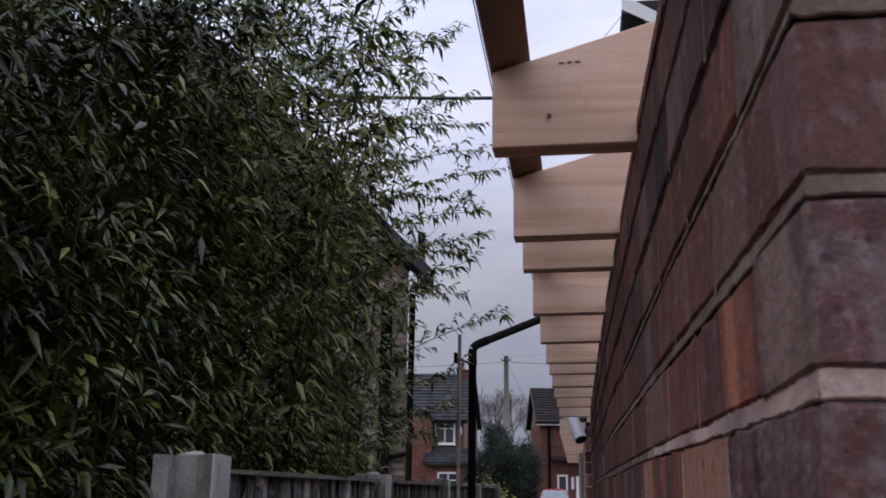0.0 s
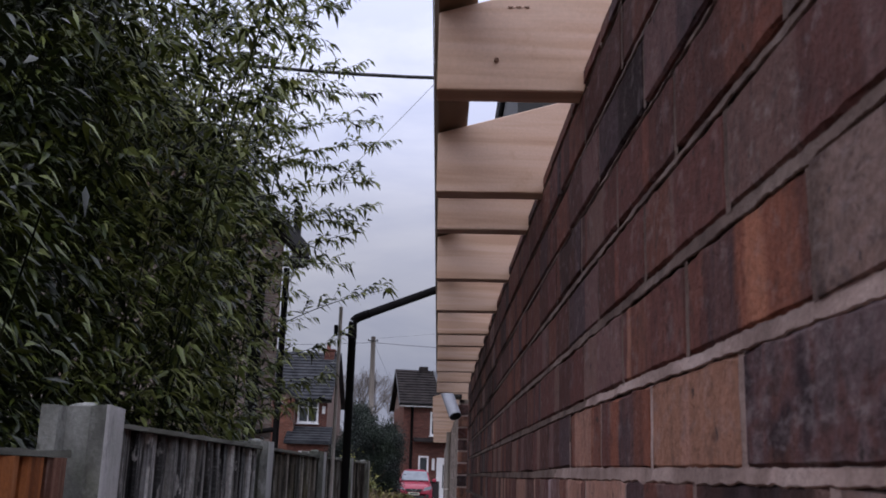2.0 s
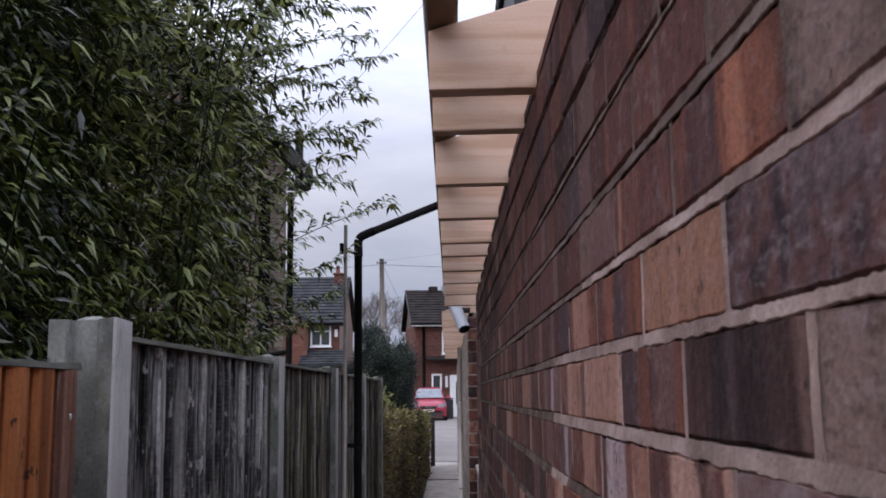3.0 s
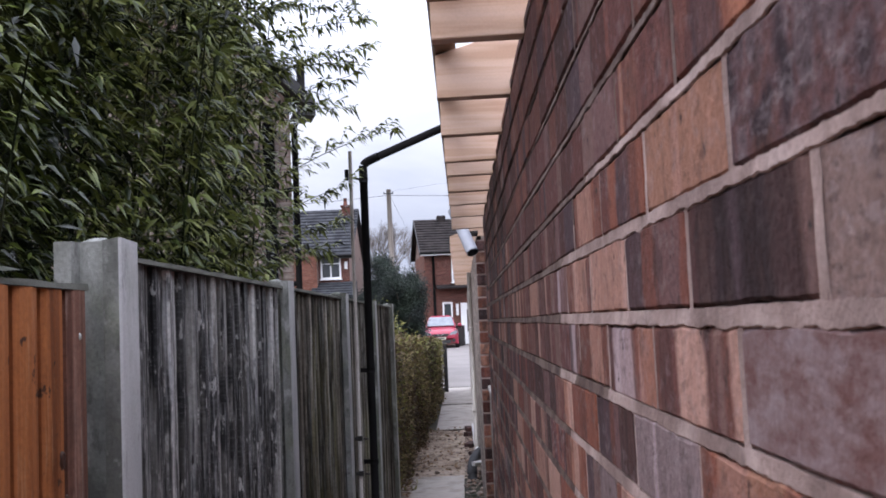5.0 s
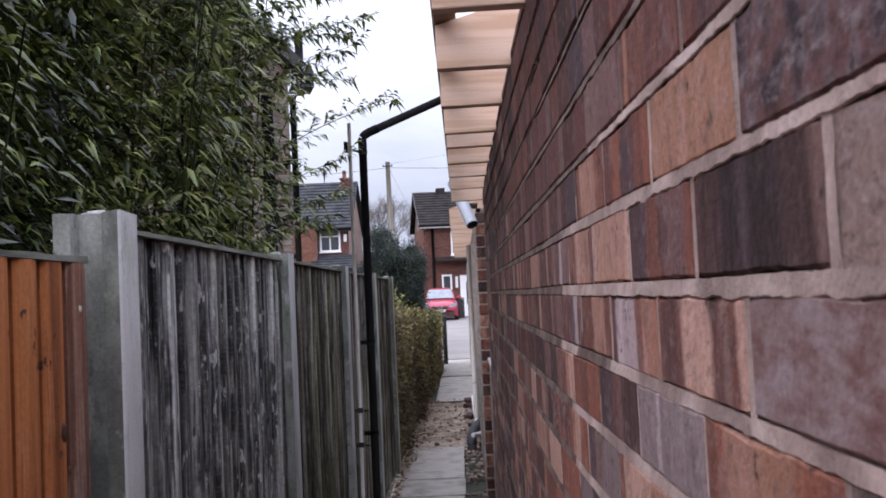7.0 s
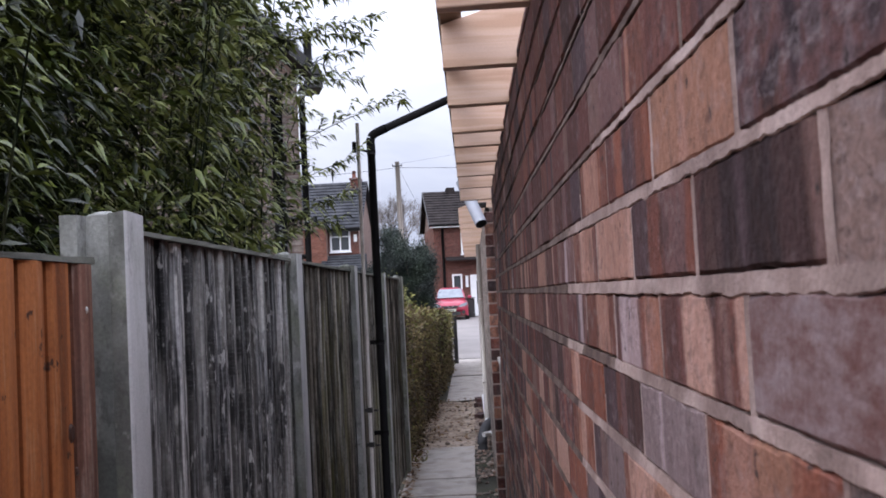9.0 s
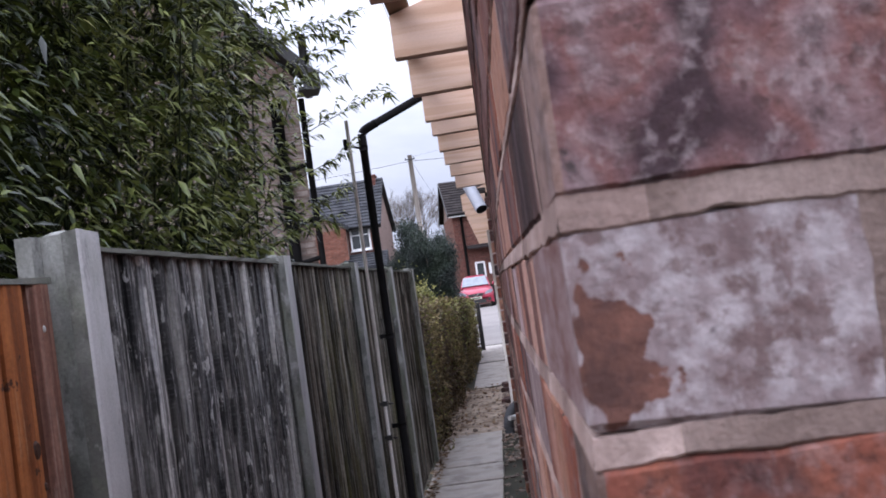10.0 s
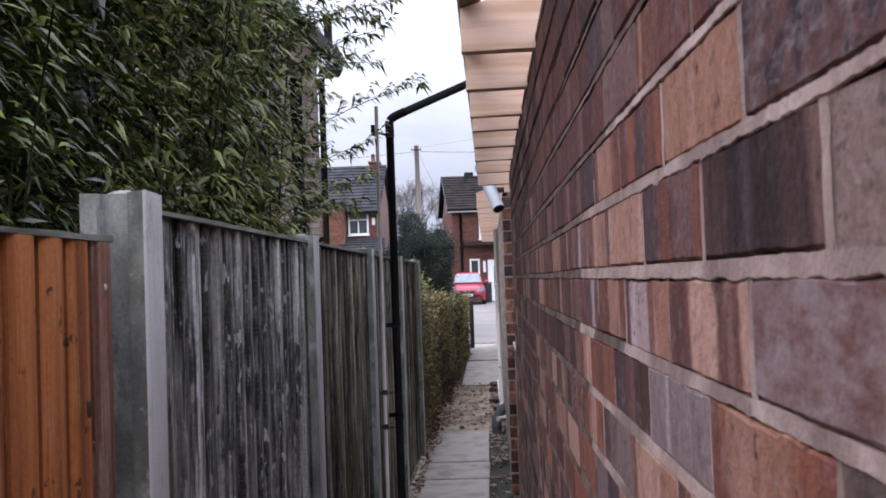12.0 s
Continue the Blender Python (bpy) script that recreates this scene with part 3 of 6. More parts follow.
dirt = raw_part("dirt_patch", *strip_mesh([-0.86 + 0.05 * i for i in range(17)], [9.7 + 0.1 * i for i in range(46)], 0.02, -0.012), M_DIRT, smooth=True)
tagged(dirt, "patch of pale trodden dirt where slabs are missing", "dirt", kind="structure")

path = raw_part("pavement", *strip_mesh([-0.62, -0.35, -0.03], [14.1 + 1.0 * i for i in range(9)], 0.0, 0.012), M_SLAB)
tagged(path, "pale smooth concrete path along the wall", "path", kind="structure")
road = raw_part("road", *strip_mesh([-2.6, -1.6, -0.62, 0.9, 2.2], [22.1, 26, 30, 36, 42, 48, 51.3], 0.0, 0.008), M_ROAD)
tagged(road, "pale grey tarmac drive and street", "road", kind="structure")
bm = bmesh.new()
for y in (18.0, 22.1):
    box(bm, -0.62, -0.03, y, y + 0.05, rise(y) + 0.005, rise(y) + 0.022)
joints = part("path_joint", bm, M_GROUND, path)

slabs = [(-0.8, 0.08), (0.1, 0.98), (1.0, 1.88), (1.9, 2.78), (2.8, 3.68), (3.7, 4.58), (4.6, 5.48), (5.5, 6.44), (6.46, 7.37), (7.45, 8.12), (8.15, 9.84)]
for i, (a, b) in enumerate(slabs):
    bm = bmesh.new()
    sx = 0.004 * math.sin(i * 2.3)
    vs = box(bm, -0.815 + sx, -0.212 + sx, a, b, -0.04, 0.012 + 0.004 * math.cos(i * 1.7), 0.005)
    slab = part("paving_slab", bm, M_SLAB)
    tagged(slab, "worn grey concrete paving slab in the passage", "paving slab", "slabs of the passage")

# ---- rubble beside the path ----
rng = random.Random(5)


def pebbles(bm, count, spots, lo, hi):
    for _ in range(count):
        x0, x1, y0, y1 = rng.choice(spots)
        x, y, r = rng.uniform(x0, x1), rng.uniform(y0, y1), rng.uniform(lo, hi) * rng.uniform(0.5, 1)
        out = bmesh.ops.create_icosphere(bm, subdivisions=1, radius=r)
        q = Euler((rng.random() * 6, rng.random() * 6, rng.random() * 6)).to_matrix()
        sx, sy, sz = rng.uniform(0.7, 1.5), rng.uniform(0.7, 1.4), rng.uniform(0.35, 0.8)
        for v in out["verts"]:
            c = q @ v.co
            v.co = Vector((x + c.x * sx, y + c.y * sy, rise(y) + 0.01 + c.z * sz)) + Vector((rng.uniform(-1, 1), rng.uniform(-1, 1), rng.uniform(-1, 1))) * r * 0.22


bm = bmesh.new()
pebbles(bm, 520, [(-0.2, -0.01, 5.5, 14.2), (-0.2, -0.04, 8.0, 14.2)], 0.008, 0.034)
rubble = part("rubble", bm, M_RUBBLE)
tagged(rubble, "loose broken brick and stone along the wall foot", "rubble", kind="stuff")
bm = bmesh.new()
pebbles(bm, 240, [(-0.87, -0.74, 7.0, 14.4), (-0.85, -0.2, 9.8, 14.2), (-0.9, -0.66, 10, 14.4)], 0.01, 0.035)
stones = part("loose_stones", bm, M_RUBBLE)
tagged(stones, "small loose stones at the path edge", "stones", kind="stuff")
for x, y, sx, sy, rz in ((-0.14, 13.9, 0.1, 0.2, 10), (-0.11, 13.2, 0.1, 0.2, 60), (-0.14, 12.1, 0.1, 0.21, -15), (-0.1, 11.2, 0.09, 0.12, 30)):
    bm = bmesh.new()
    box(bm, -sx / 2, sx / 2, -sy / 2, sy / 2, 0, 0.065, 0.006)
    ob = part("loose_brick", bm, M_BLUE)
    ob.matrix_world = pose(x, y, 0.0, 3, 2, rz)
    tagged(ob, "dark old brick lying loose beside the path", "brick", "loose bricks")

# ---- concrete fence posts and panels ----
POST_Y = [1.43, 3.18, 4.93, 6.68, 8.43]


def fence_post(y, top):
    t = thing("fence_post", "grey weathered slotted concrete fence post", "fence post", "concrete fence posts", at=(-0.838, y + 0.05, 0))
    x0, x1, s0, s1, d = -0.908, -0.785, -0.876, -0.818, 0.026
    prof = [(x0, y), (s0, y), (s0 + 0.006, y + d), (s1 - 0.006, y + d), (s1, y), (x1 - 0.004, y), (x1, y + 0.005), (x1, y + 0.095), (x1 - 0.004, y + 0.1),
            (s1, y + 0.1), (s1 - 0.006, y + 0.1 - d), (s0 + 0.006, y + 0.1 - d), (s0, y + 0.1), (x0, y + 0.1)]
    bm = bmesh.new()
    prism(bm, prof, "z", -0.05, top)
    for v in bm.verts:
        if v.co.z > 1:
            v.co.z += 0.006 * noise.noise((v.co.x * 30, v.co.y * 30, y))
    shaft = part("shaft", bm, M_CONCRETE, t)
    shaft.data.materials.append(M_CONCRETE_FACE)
    # only faces towards the passage take the colour with the light in it
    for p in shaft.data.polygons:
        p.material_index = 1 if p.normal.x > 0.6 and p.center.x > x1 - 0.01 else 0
    bm = bmesh.new()
    r = bmesh.ops.create_uvsphere(bm, u_segments=10, v_segments=6, radius=0.024)
    for v in r["verts"]:
        v.co = Vector((-0.847 + v.co.x * 1.3, y + 0.05 + v.co.y * 0.95, top - 0.004 + v.co.z * 0.55 + 0.003 * noise.noise(v.co * 80)))
    part("mortar_cap", bm, M_CONCRETE, t)
    return t


for i, y in enumerate(POST_Y):
    fence_post(y, 1.768 - 0.004 * (i % 2))


def board_mesh(name, w, z0, z1, thick, thin, seed):
    """A feather-edged board, thick on its far edge, with a slightly uneven top."""
    r = random.Random(seed)
    bm = bmesh.new()
    prism(bm, [(0, 0), (0, thin), (w * 0.93, thick - 0.001), (w, thick * 0.7), (w, 0)][::-1], "z", z0, z1 + r.uniform(-0.004, 0.004))
    for v in bm.verts:
        v.co.y += r.uniform(-0.0012, 0.0012)
    me = bpy.data.meshes.new(name)
    bm.to_mesh(me)
    bm.free()
    return me


def grooved_board_mesh(name, w, z0, z1, seed):
    """A flat planed board with rounded arrises, a groove's width short of its pitch."""
    r = random.Random(seed)
    bm = bmesh.new()
    g = 0.0085
    prism(bm, [(g, 0), (g, 0.018), (g + 0.010, 0.024), (w * 0.5, 0.026 + r.uniform(0, 0.002)), (w - g - 0.010, 0.024), (w - g, 0.018), (w - g, 0)][::-1], "z", z0, z1)
    me = bpy.data.meshes.new(name)
    bm.to_mesh(me)
    bm.free()
    return me


def rough_strip(bm, x0, x1, y0, y1, z0, z1, seed):
    """A thin worn lath along y, its edges uneven."""
    rings = []
    for i in range(25):
        y = y0 + (y1 - y0) * i / 24
        w = [noise.noise((k * 3.1, y * 9, seed)) for k in range(3)]
        sag = 0.004 * noise.noise((0, y * 1.5, seed))
        rings.append([bm.verts.new(p) for p in ((x0, y, z0), (x1 + 0.003 * w[0], y, z0), (x1 - 0.001 + 0.003 * w[1], y, z1 + sag + 0.003 * w[2]), (x0, y, z1 + sag))])
    for a, b in zip(rings, rings[1:]):
        for k in range(4):
            bm.faces.new((a[k], b[k], b[(k + 1) % 4], a[(k + 1) % 4]))
    bm.faces.new(rings[0])
    bm.faces.new(rings[-1][::-1])
    bmesh.ops.recalc_face_normals(bm, faces=bm.faces[:])


def fence_panel(y0, y1, face, top, board, material, cap_material, label, seed, thick=0.021):
    t = thing("timber_fence", label, "fence", "fence panels", at=(face, (y0 + y1) / 2, 0))
    r = random.Random(seed)
    if thick > 0.03:
        metas = [grooved_board_mesh("board", board, 0.05, top, seed + k) for k in range(3)]
    else:
        metas = [board_mesh("board", board * 0.945, 0.05, top, thick, 0.006, seed + k) for k in range(3)]
    bm = bmesh.new()
    box(bm, face - 0.03, face - 0.0125 if thick > 0.03 else face - 0.0185, y0, y1, 0.06, top - 0.004)
    part("backing", bm, material, t)
    for me in metas:
        me.materials.append(material)
    count = round((y1 - y0) / board)
    step = (y1 - y0) / count
    for k in range(count):
        ob = new("board", metas[k % 3])
        # local x runs along the fence, local y towards the passage
        ob.matrix_world = Matrix.Translation((face - 0.018 + r.uniform(-0.002, 0.002), y1 - k * step, 0)) @ pose(0, 0, 0, 0, 0, -90)
        ob.parent = t
        ob.matrix_parent_inverse = Matrix.Translation(t.location).inverted()
        if k == 0 and y1 > 0 and material == M_FENCE_NEW:
            ob.material_slots[0].link = "OBJECT"
            ob.material_slots[0].material = M_FENCE_FADED
    bm = bmesh.new()
    rough_strip(bm, face - 0.03, face + 0.010, y0 + 0.004, y1 - 0.004, top + 0.001, top + 0.012, seed)
    part("cap_rail", bm, cap_material, t, "weathered capping strip")
    for z in (0.25, 0.9, 1.5):
        bm = bmesh.new()
        box(bm, face - 0.055, face - 0.02, y0, y1, z, z + 0.04)
        part("back_rail", bm, material, t)
    return t


fence_panel(-0.363, 1.412, -0.845, 1.674, 0.0986, M_FENCE_NEW, M_CAP, "orange-brown stained featheredge timber fence panel", 20, 0.034)
fence_panel(-2.2, -0.44, -0.845, 1.674, 0.0985, M_FENCE_NEW, M_CAP, "orange-brown stained featheredge timber fence panel", 24, 0.034)
fence_post(-0.46, 1.765)
for i in range(4):
    fence_panel(POST_Y[i] + 0.095, POST_Y[i + 1] + 0.005, -0.818, 1.735, 0.098, M_FENCE if i == 0 else M_FENCE_MOSSY, M_CAP,
                "weathered grey featheredge timber fence panel with pale streaks" if i == 0 else "weathered brown-grey featheredge timber fence panel with green algae", 40 + 7 * i)


def board_mark(name, fence, x, y, z, wide, tall, material, label, proud=0.003):
    """A knot or a nail in the face of a board: a low uneven disc."""
    bm = bmesh.new()
    bmesh.ops.create_cone(bm, segments=14, radius1=1, radius2=0.7, depth=1, cap_ends=True)
    for v in bm.verts:
        a = math.atan2(v.co.y, v.co.x)
        rough = 1 + 0.25 * noise.noise((math.cos(a) * 1.5, math.sin(a) * 1.5, y * 9))
        v.co = Vector((x + v.co.z * proud, y + v.co.x * wide * rough, z + v.co.y * tall * rough))
    bmesh.ops.recalc_face_normals(bm, faces=bm.faces[:])
    part(name, bm, material, fence, label)


def panel_at(y):
    return min((o for o in bpy.data.objects if o.name.startswith("timber_fence")), key=lambda o: abs(o.location.y - y))


for x, y, z, wide, tall in ((-0.8195, 1.246, 1.396, 0.011, 0.017), (-0.8195, 1.262, 1.332, 0.006, 0.008), (-0.8195, 1.16, 1.24, 0.007, 0.011)):
    board_mark("knot", panel_at(0.54), x, y, z, wide, tall, M_KNOT_DARK, "dark resinous knot")
board_mark("nail", panel_at(0.54), -0.8185, 1.322, 1.594, 0.0035, 0.006, M_CONCRETE_FACE, "pale nail head")
for y, z, wide, tall in ((1.712, 1.503, 0.008, 0.022), (2.312, 1.718, 0.007, 0.012), (1.93, 1.30, 0.006, 0.012), (2.62, 1.42, 0.007, 0.012)):
    board_mark("knot", panel_at(2.3), -0.8005, y, z, wide, tall, M_SOFFIT, "black weathered knot")
for y, z, wide, tall in ((1.727, 1.485, 0.006, 0.026), (1.985, 1.395, 0.008, 0.022)):
    board_mark("bare_flake", panel_at(2.3), -0.8002, y, z, wide, tall, M_FLAKE, "pale patch where the grey skin has flaked off", 0.0008)


# ---- black downpipe, slim pole ----
def black_downpipe():
    t = thing("downpipe", "black plastic rainwater downpipe with a long sloping arm", "downpipe", at=(-0.738, 5.65, 0))
    bm = bmesh.new()
    tube(bm, [(-0.738, 5.65, 0.0), (-0.738, 5.65, 1.2), (-0.738, 5.65, 2.53)], 0.0245, 18)
    part("vertical_pipe", bm, M_BLACK, t)
    bm = bmesh.new()
    tube(bm, smooth_line([(-0.738, 5.65, 2.47), (-0.738, 5.65, 2.52), (-0.738, 5.65, 2.562), (-0.724, 5.65, 2.590), (-0.692, 5.65, 2.609), (-0.64, 5.65, 2.630)], 4), 0.0268, 18)
    for p in bm.faces:
        p.smooth = True
    part("elbow", bm, M_BLACK, t)
    bm = bmesh.new()
    tube(bm, [(-0.69, 5.65, 2.610), (-0.25, 5.65, 2.785), (0.62, 5.65, 3.128)], 0.0245, 18)
    part("sloping_pipe", bm, M_BLACK, t)
    for z in (0.75, 1.30):
        bm = bmesh.new()
        tube(bm, [(-0.738, 5.65, z), (-0.738, 5.65, z + 0.03)], 0.028, 16)
        box(bm, -0.80, -0.738, 5.635, 5.665, z + 0.005, z + 0.03)
        part("bracket", bm, M_BLACK, t)
    bm = bmesh.new()
    tube(bm, [(-0.738, 5.65, 2.47), (-0.738, 5.65, 2.50)], 0.0275, 16)
    tube(bm, [(-0.75, 5.64, 2.485), (-0.818, 5.43, 2.485)], 0.008, 8)
    box(bm, -0.828, -0.806, 5.415, 5.44, 2.455, 2.52, 0.003)
    part("clip", bm, M_BLACK, t)
    return t


black_downpipe()
pole = thing("slim_pole", "slim galvanised steel pole clamped beside the fence", "pole", at=(-0.782, 5.4, 0))
bm = bmesh.new()
tube(bm, [(-0.797, 5.4, 0.0), (-0.792, 5.4, 1.3), (-0.79, 5.4, 2.625)], 0.0108, 12)
part("shaft", bm, M_GALV, pole)
for z in (0.92, 0.72):
    bm = bmesh.new()
    tube(bm, [(-0.79, 5.4, z), (-0.79, 5.4, z + 0.03)], 0.0155, 12)
    box(bm, -0.82, -0.775, 5.385, 5.40, z + 0.005, z + 0.025, 0.002)
    tube(bm, [(-0.765, 5.38, z + 0.015), (-0.74, 5.36, z + 0.015)], 0.006, 8)
    part("clamp", bm, M_SOFFIT, pole, "dark pipe clamp")


# ---- new roof timbers over the wall ----
RAFTER_BACK = [-0.10, 0.39, 0.89, 1.365, 1.64, 2.16, 2.67, 3.15, 3.52, 3.99, 4.46, 5.02, 5.72]
SEAT = [(-0.204, 2.160), (-0.204, 2.272), (0.9, 2.272 + 1.104 * 0.30), (0.9, 2.272 + 1.104 * 0.30 - 0.17), (0.12, 2.165)]


def rafter_mesh(seed):
    r = random.Random(seed)
    bm = bmesh.new()
    prism(bm, SEAT, "y", -0.042, 0.0)
    bmesh.ops.bevel(bm, geom=bm.edges[:], offset=0.0018, segments=1, affect="EDGES")
    for v in bm.verts:
        v.co.z += r.uniform(-0.001, 0.001)
    me = bpy.data.meshes.new("rafter")
    bm.to_mesh(me)
    bm.free()
    me.materials.append(M_PINE)
    return me


rafter_meshes = [rafter_mesh(k) for k in range(3)]
rt = random.Random(11)
for i, y in enumerate(RAFTER_BACK):
    ob = new("rafter", rafter_meshes[i % 3])
    ob.location = (rt.uniform(-0.002, 0.002), y, rt.uniform(-0.002, 0.002))
    tagged(ob, "new pale pine rafter tail projecting over the wall", "rafter", "roof rafters")
bm = bmesh.new()
r = bmesh.ops.create_cone(bm, segments=12, radius1=0.0036, radius2=0.003, depth=0.004, cap_ends=True, matrix=pose(-0.126, 0.8465, 2.205, 90, 0, 0))
knot = part("knot", bm, M_KNOT)
rf = [o for o in bpy.data.objects if o.name.startswith("rafter") and abs(o.location.y - 0.89) < 0.01][0]
knot.parent = rf
for k in range(3):
    bm = bmesh.new()
    box(bm, -0.112 + k * 0.011, -0.105 + k * 0.011, 0.8465, 0.8475, 2.2815 + k * 0.0004, 2.2833 + k * 0.0004)
    hung(part("ink_stamp", bm, M_KNOT), rf)
knot.matrix_parent_inverse = Matrix.Translation(rf.location).inverted()

bm = bmesh.new()
prism(bm, [(-0.205, 2.276), (-0.152, 2.296), (-0.159, 2.318), (-0.212, 2.298)], "y", -0.3, 5.8)
ob = part("eaves_batten", bm, M_PINE_OLD)
tagged(ob, "brown timber batten nailed along the rafter tails", "batten")
bm = bmesh.new()
prism(bm, [(0.30, 2.430), (0.35, 2.445), (0.34, 2.470), (0.29, 2.455)], "y", -0.3, 5.8)
ob = part("roof_batten", bm, M_PINE_OLD)
tagged(ob, "brown timber roof batten across the rafters", "batten")
bm = bmesh.new()
tube(bm, [(-0.214, -0.6, 2.30), (-0.212, 2, 2.285), (-0.211, 5.8, 2.27)], 0.0009, 5)
ob = part("string_line", bm, M_STRING)
tagged(ob, "thin builder's string line along the rafter ends", "string")

# rafters of the next roof along the passage
bm = bmesh.new()
prism(bm, [(-0.24, 2.16), (-0.24, 2.29), (0.6, 2.56), (0.6, 2.42), (0.1, 2.16)], "y", 0, 0.045)
me = bpy.data.meshes.new("rafter")
bm.to_mesh(me)
bm.free()
me.materials.append(M_PINE)
for i in range(13):
    ob = new("rafter", me)
    ob.location = (-0.0015 * i, 7.7 + 0.62 * i, 0)
    tagged(ob, "new pale pine rafter tail further along the passage", "rafter", "far roof rafters")

# grey pipe hanging open under the eaves
t = thing("gutter_pipe", "pale grey plastic pipe hanging open under the rafters", "pipe", at=(-0.08, 6.35, 2.06))
bm = bmesh.new()
tube(bm, [(-0.194, 6.60, 2.38), (-0.074, 6.38, 2.058)], 0.042, 20, caps=False)
part("pipe", bm, M_GREYPIPE, t)
# inner tube coloured dark in place of the shade inside the pipe
bm = bmesh.new()
tube(bm, [(-0.192, 6.60, 2.37), (-0.0733, 6.379, 2.0565)], 0.038, 20, caps=False)
part("inside", bm, M_DARKPIPE, t, "open pipe mouth with its inner shade coloured dark")
bm = bmesh.new()
box(bm, -0.115, -0.03, 6.47, 6.75, 2.20, 2.215)
part("strap", bm, M_SOFFIT, t, "dark fixing strap")

# ---- second building along the passage ----
bm = bmesh.new()
box(bm, -0.036, 0.4, 6.72, 21.8, -0.05, 2.2)
ob = part("wall_far", bm, M_OLD_BRICK)
tagged(ob, "old brown brick wall of the next outbuilding", "wall", kind="structure")
far_wall = ob


def brick_rows(y0, y1, x, z0, z1, course, length, seed, proud=0.004, axis="y", height=0.066, depth=0.03):
    """Joined rows of thin brick faces on a wall; verts and faces."""
    r = random.Random(seed)
    verts, faces = [], []
    k, z = 0, z0
    while z < z1 - height * 0.5:
        a = y0 - (length * 0.5 if k % 2 else 0)
        while a < y1:
            s, e = max(a, y0), min(a + length - 0.01, y1)
            if e - s > 0.03:
                p = proud * r.uniform(0.5, 1.2)
                n = len(verts)
                for d in (-p, depth):
                    for (u, w) in ((s, z), (e, z), (e, min(z + height, z1)), (s, min(z + height, z1))):
                        verts.append((x + d, u, w) if axis == "y" else (u, x + d, w))
                quads = [(0, 1, 2, 3), (0, 4, 5, 1), (1, 5, 6, 2), (2, 6, 7, 3), (3, 7, 4, 0)]
                faces += [tuple(n + i for i in (q if axis == "x" else q[::-1])) for q in quads]
            a += length
        z += course
        k += 1
    return verts, faces


v, f = brick_rows(6.72, 21.8, -0.036, 0.0, 2.2, 0.0825, 0.24, 3)
rows = raw_part("brickwork", v, f, M_OLD_BRICK, far_wall, "weathered brown bricks")
tagged(rows, kind="stuff")
# brick pier ends facing the camera, alternately orange and dark
for k in range(26):
    bm = bmesh.new()
    box(bm, -0.046, 0.12, 6.69, 6.80, 0.0275 + k * 0.0825, 0.0275 + k * 0.0825 + 0.07, 0.004)
    part("brick", bm, (M_ORANGE, M_BLUE, M_RED)[k % 3 if k % 4 else 0], far_wall)
bm = bmesh.new()
box(bm, -0.041, 0.11, 6.696, 6.79, 0.0, 2.17)
part("pier_mortar", bm, M_MORTAR, far_wall)
# low wall between the two buildings
bm = bmesh.new()
box(bm, 0.004, 0.22, 5.30, 6.69, -0.05, 1.09)
ob = part("wall_low", bm, M_OLD_BRICK)
tagged(ob, "low brown brick wall between two outbuildings", "wall", kind="structure")
bm = bmesh.new()
box(bm, -0.006, 0.23, 5.31, 6.68, 1.092, 1.125, 0.006)
part("coping", bm, M_SLAB, ob, "pale concrete coping")

t = thing("rainwater_pipe", "pale grey rainwater pipe standing against the brick wall", "downpipe", at=(-0.064, 11.3, 0))
bm = bmesh.new()
tube(bm, [(-0.064, 11.3, 0.0), (-0.064, 11.3, 2.16)], 0.027, 14)
part("pipe", bm, M_GALV, t)
for z in (0.5, 1.5):
    bm = bmesh.new()
    tube(bm, [(-0.064, 11.3, z), (-0.064, 11.3, z + 0.03)], 0.032, 14)
    box(bm, -0.085, -0.036, 11.285, 11.315, z, z + 0.03)
    part("bracket", bm, M_GALV, t)

t = thing("waste_pipe", "white plastic waste pipe lying along the wall foot", "pipe", at=(-0.06, 12, 0.05))
bm = bmesh.new()
tube(bm, smooth_line([(-0.075, 14.3, 0.05), (-0.07, 12.5, 0.06), (-0.06, 11.2, 0.09), (-0.045, 10.55, 0.16)], 5), 0.024, 12)
part("pipe", bm, M_WHITE, t)
t = thing("drain_gully", "dark grey bent soil pipe with a short white stub", "drain pipe", at=(-0.1, 9.9, 0))
bm = bmesh.new()
tube(bm, smooth_line([(-0.135, 9.55, 0.0), (-0.135, 9.6, 0.10), (-0.11, 9.7, 0.19), (-0.05, 9.85, 0.235), (0.0, 9.95, 0.24)], 6), 0.05, 16)
part("bend", bm, M_DARKPIPE, t)
bm = bmesh.new()
tube(bm, [(-0.12, 9.5, 0.17), (0.0, 9.62, 0.17)], 0.024, 12)
part("stub", bm, M_WHITE, t, "short white pipe stub")

# ---- main house behind the new roof ----
h = thing("brick_house", "dark house corner with white fascia and dark roof edge", "house", at=(3.2, 9, 0))
bm = bmesh.new()
box(bm, 0.30, 6.0, 6.12, 13.5, 0.0, 4.86)
part("wall", bm, M_SOFFIT, h)
bm = bmesh.new()
box(bm, 0.27, 6.3, 6.0, 13.8, 4.98, 5.10, 0.01)
prism(bm, [(0.5, 5.12), (3.2, 6.6), (6.2, 5.12)], "y", 9.0, 13.6)
part("roof", bm, M_TILE_DARK, h)
bm = bmesh.new()
prism(bm, [(0.265, 5.095), (0.265, 5.01), (0.60, 4.82), (0.76, 4.82), (0.36, 5.07)], "y", 5.955, 5.99)
part("fascia", bm, M_WHITE, h, "white painted fascia end")
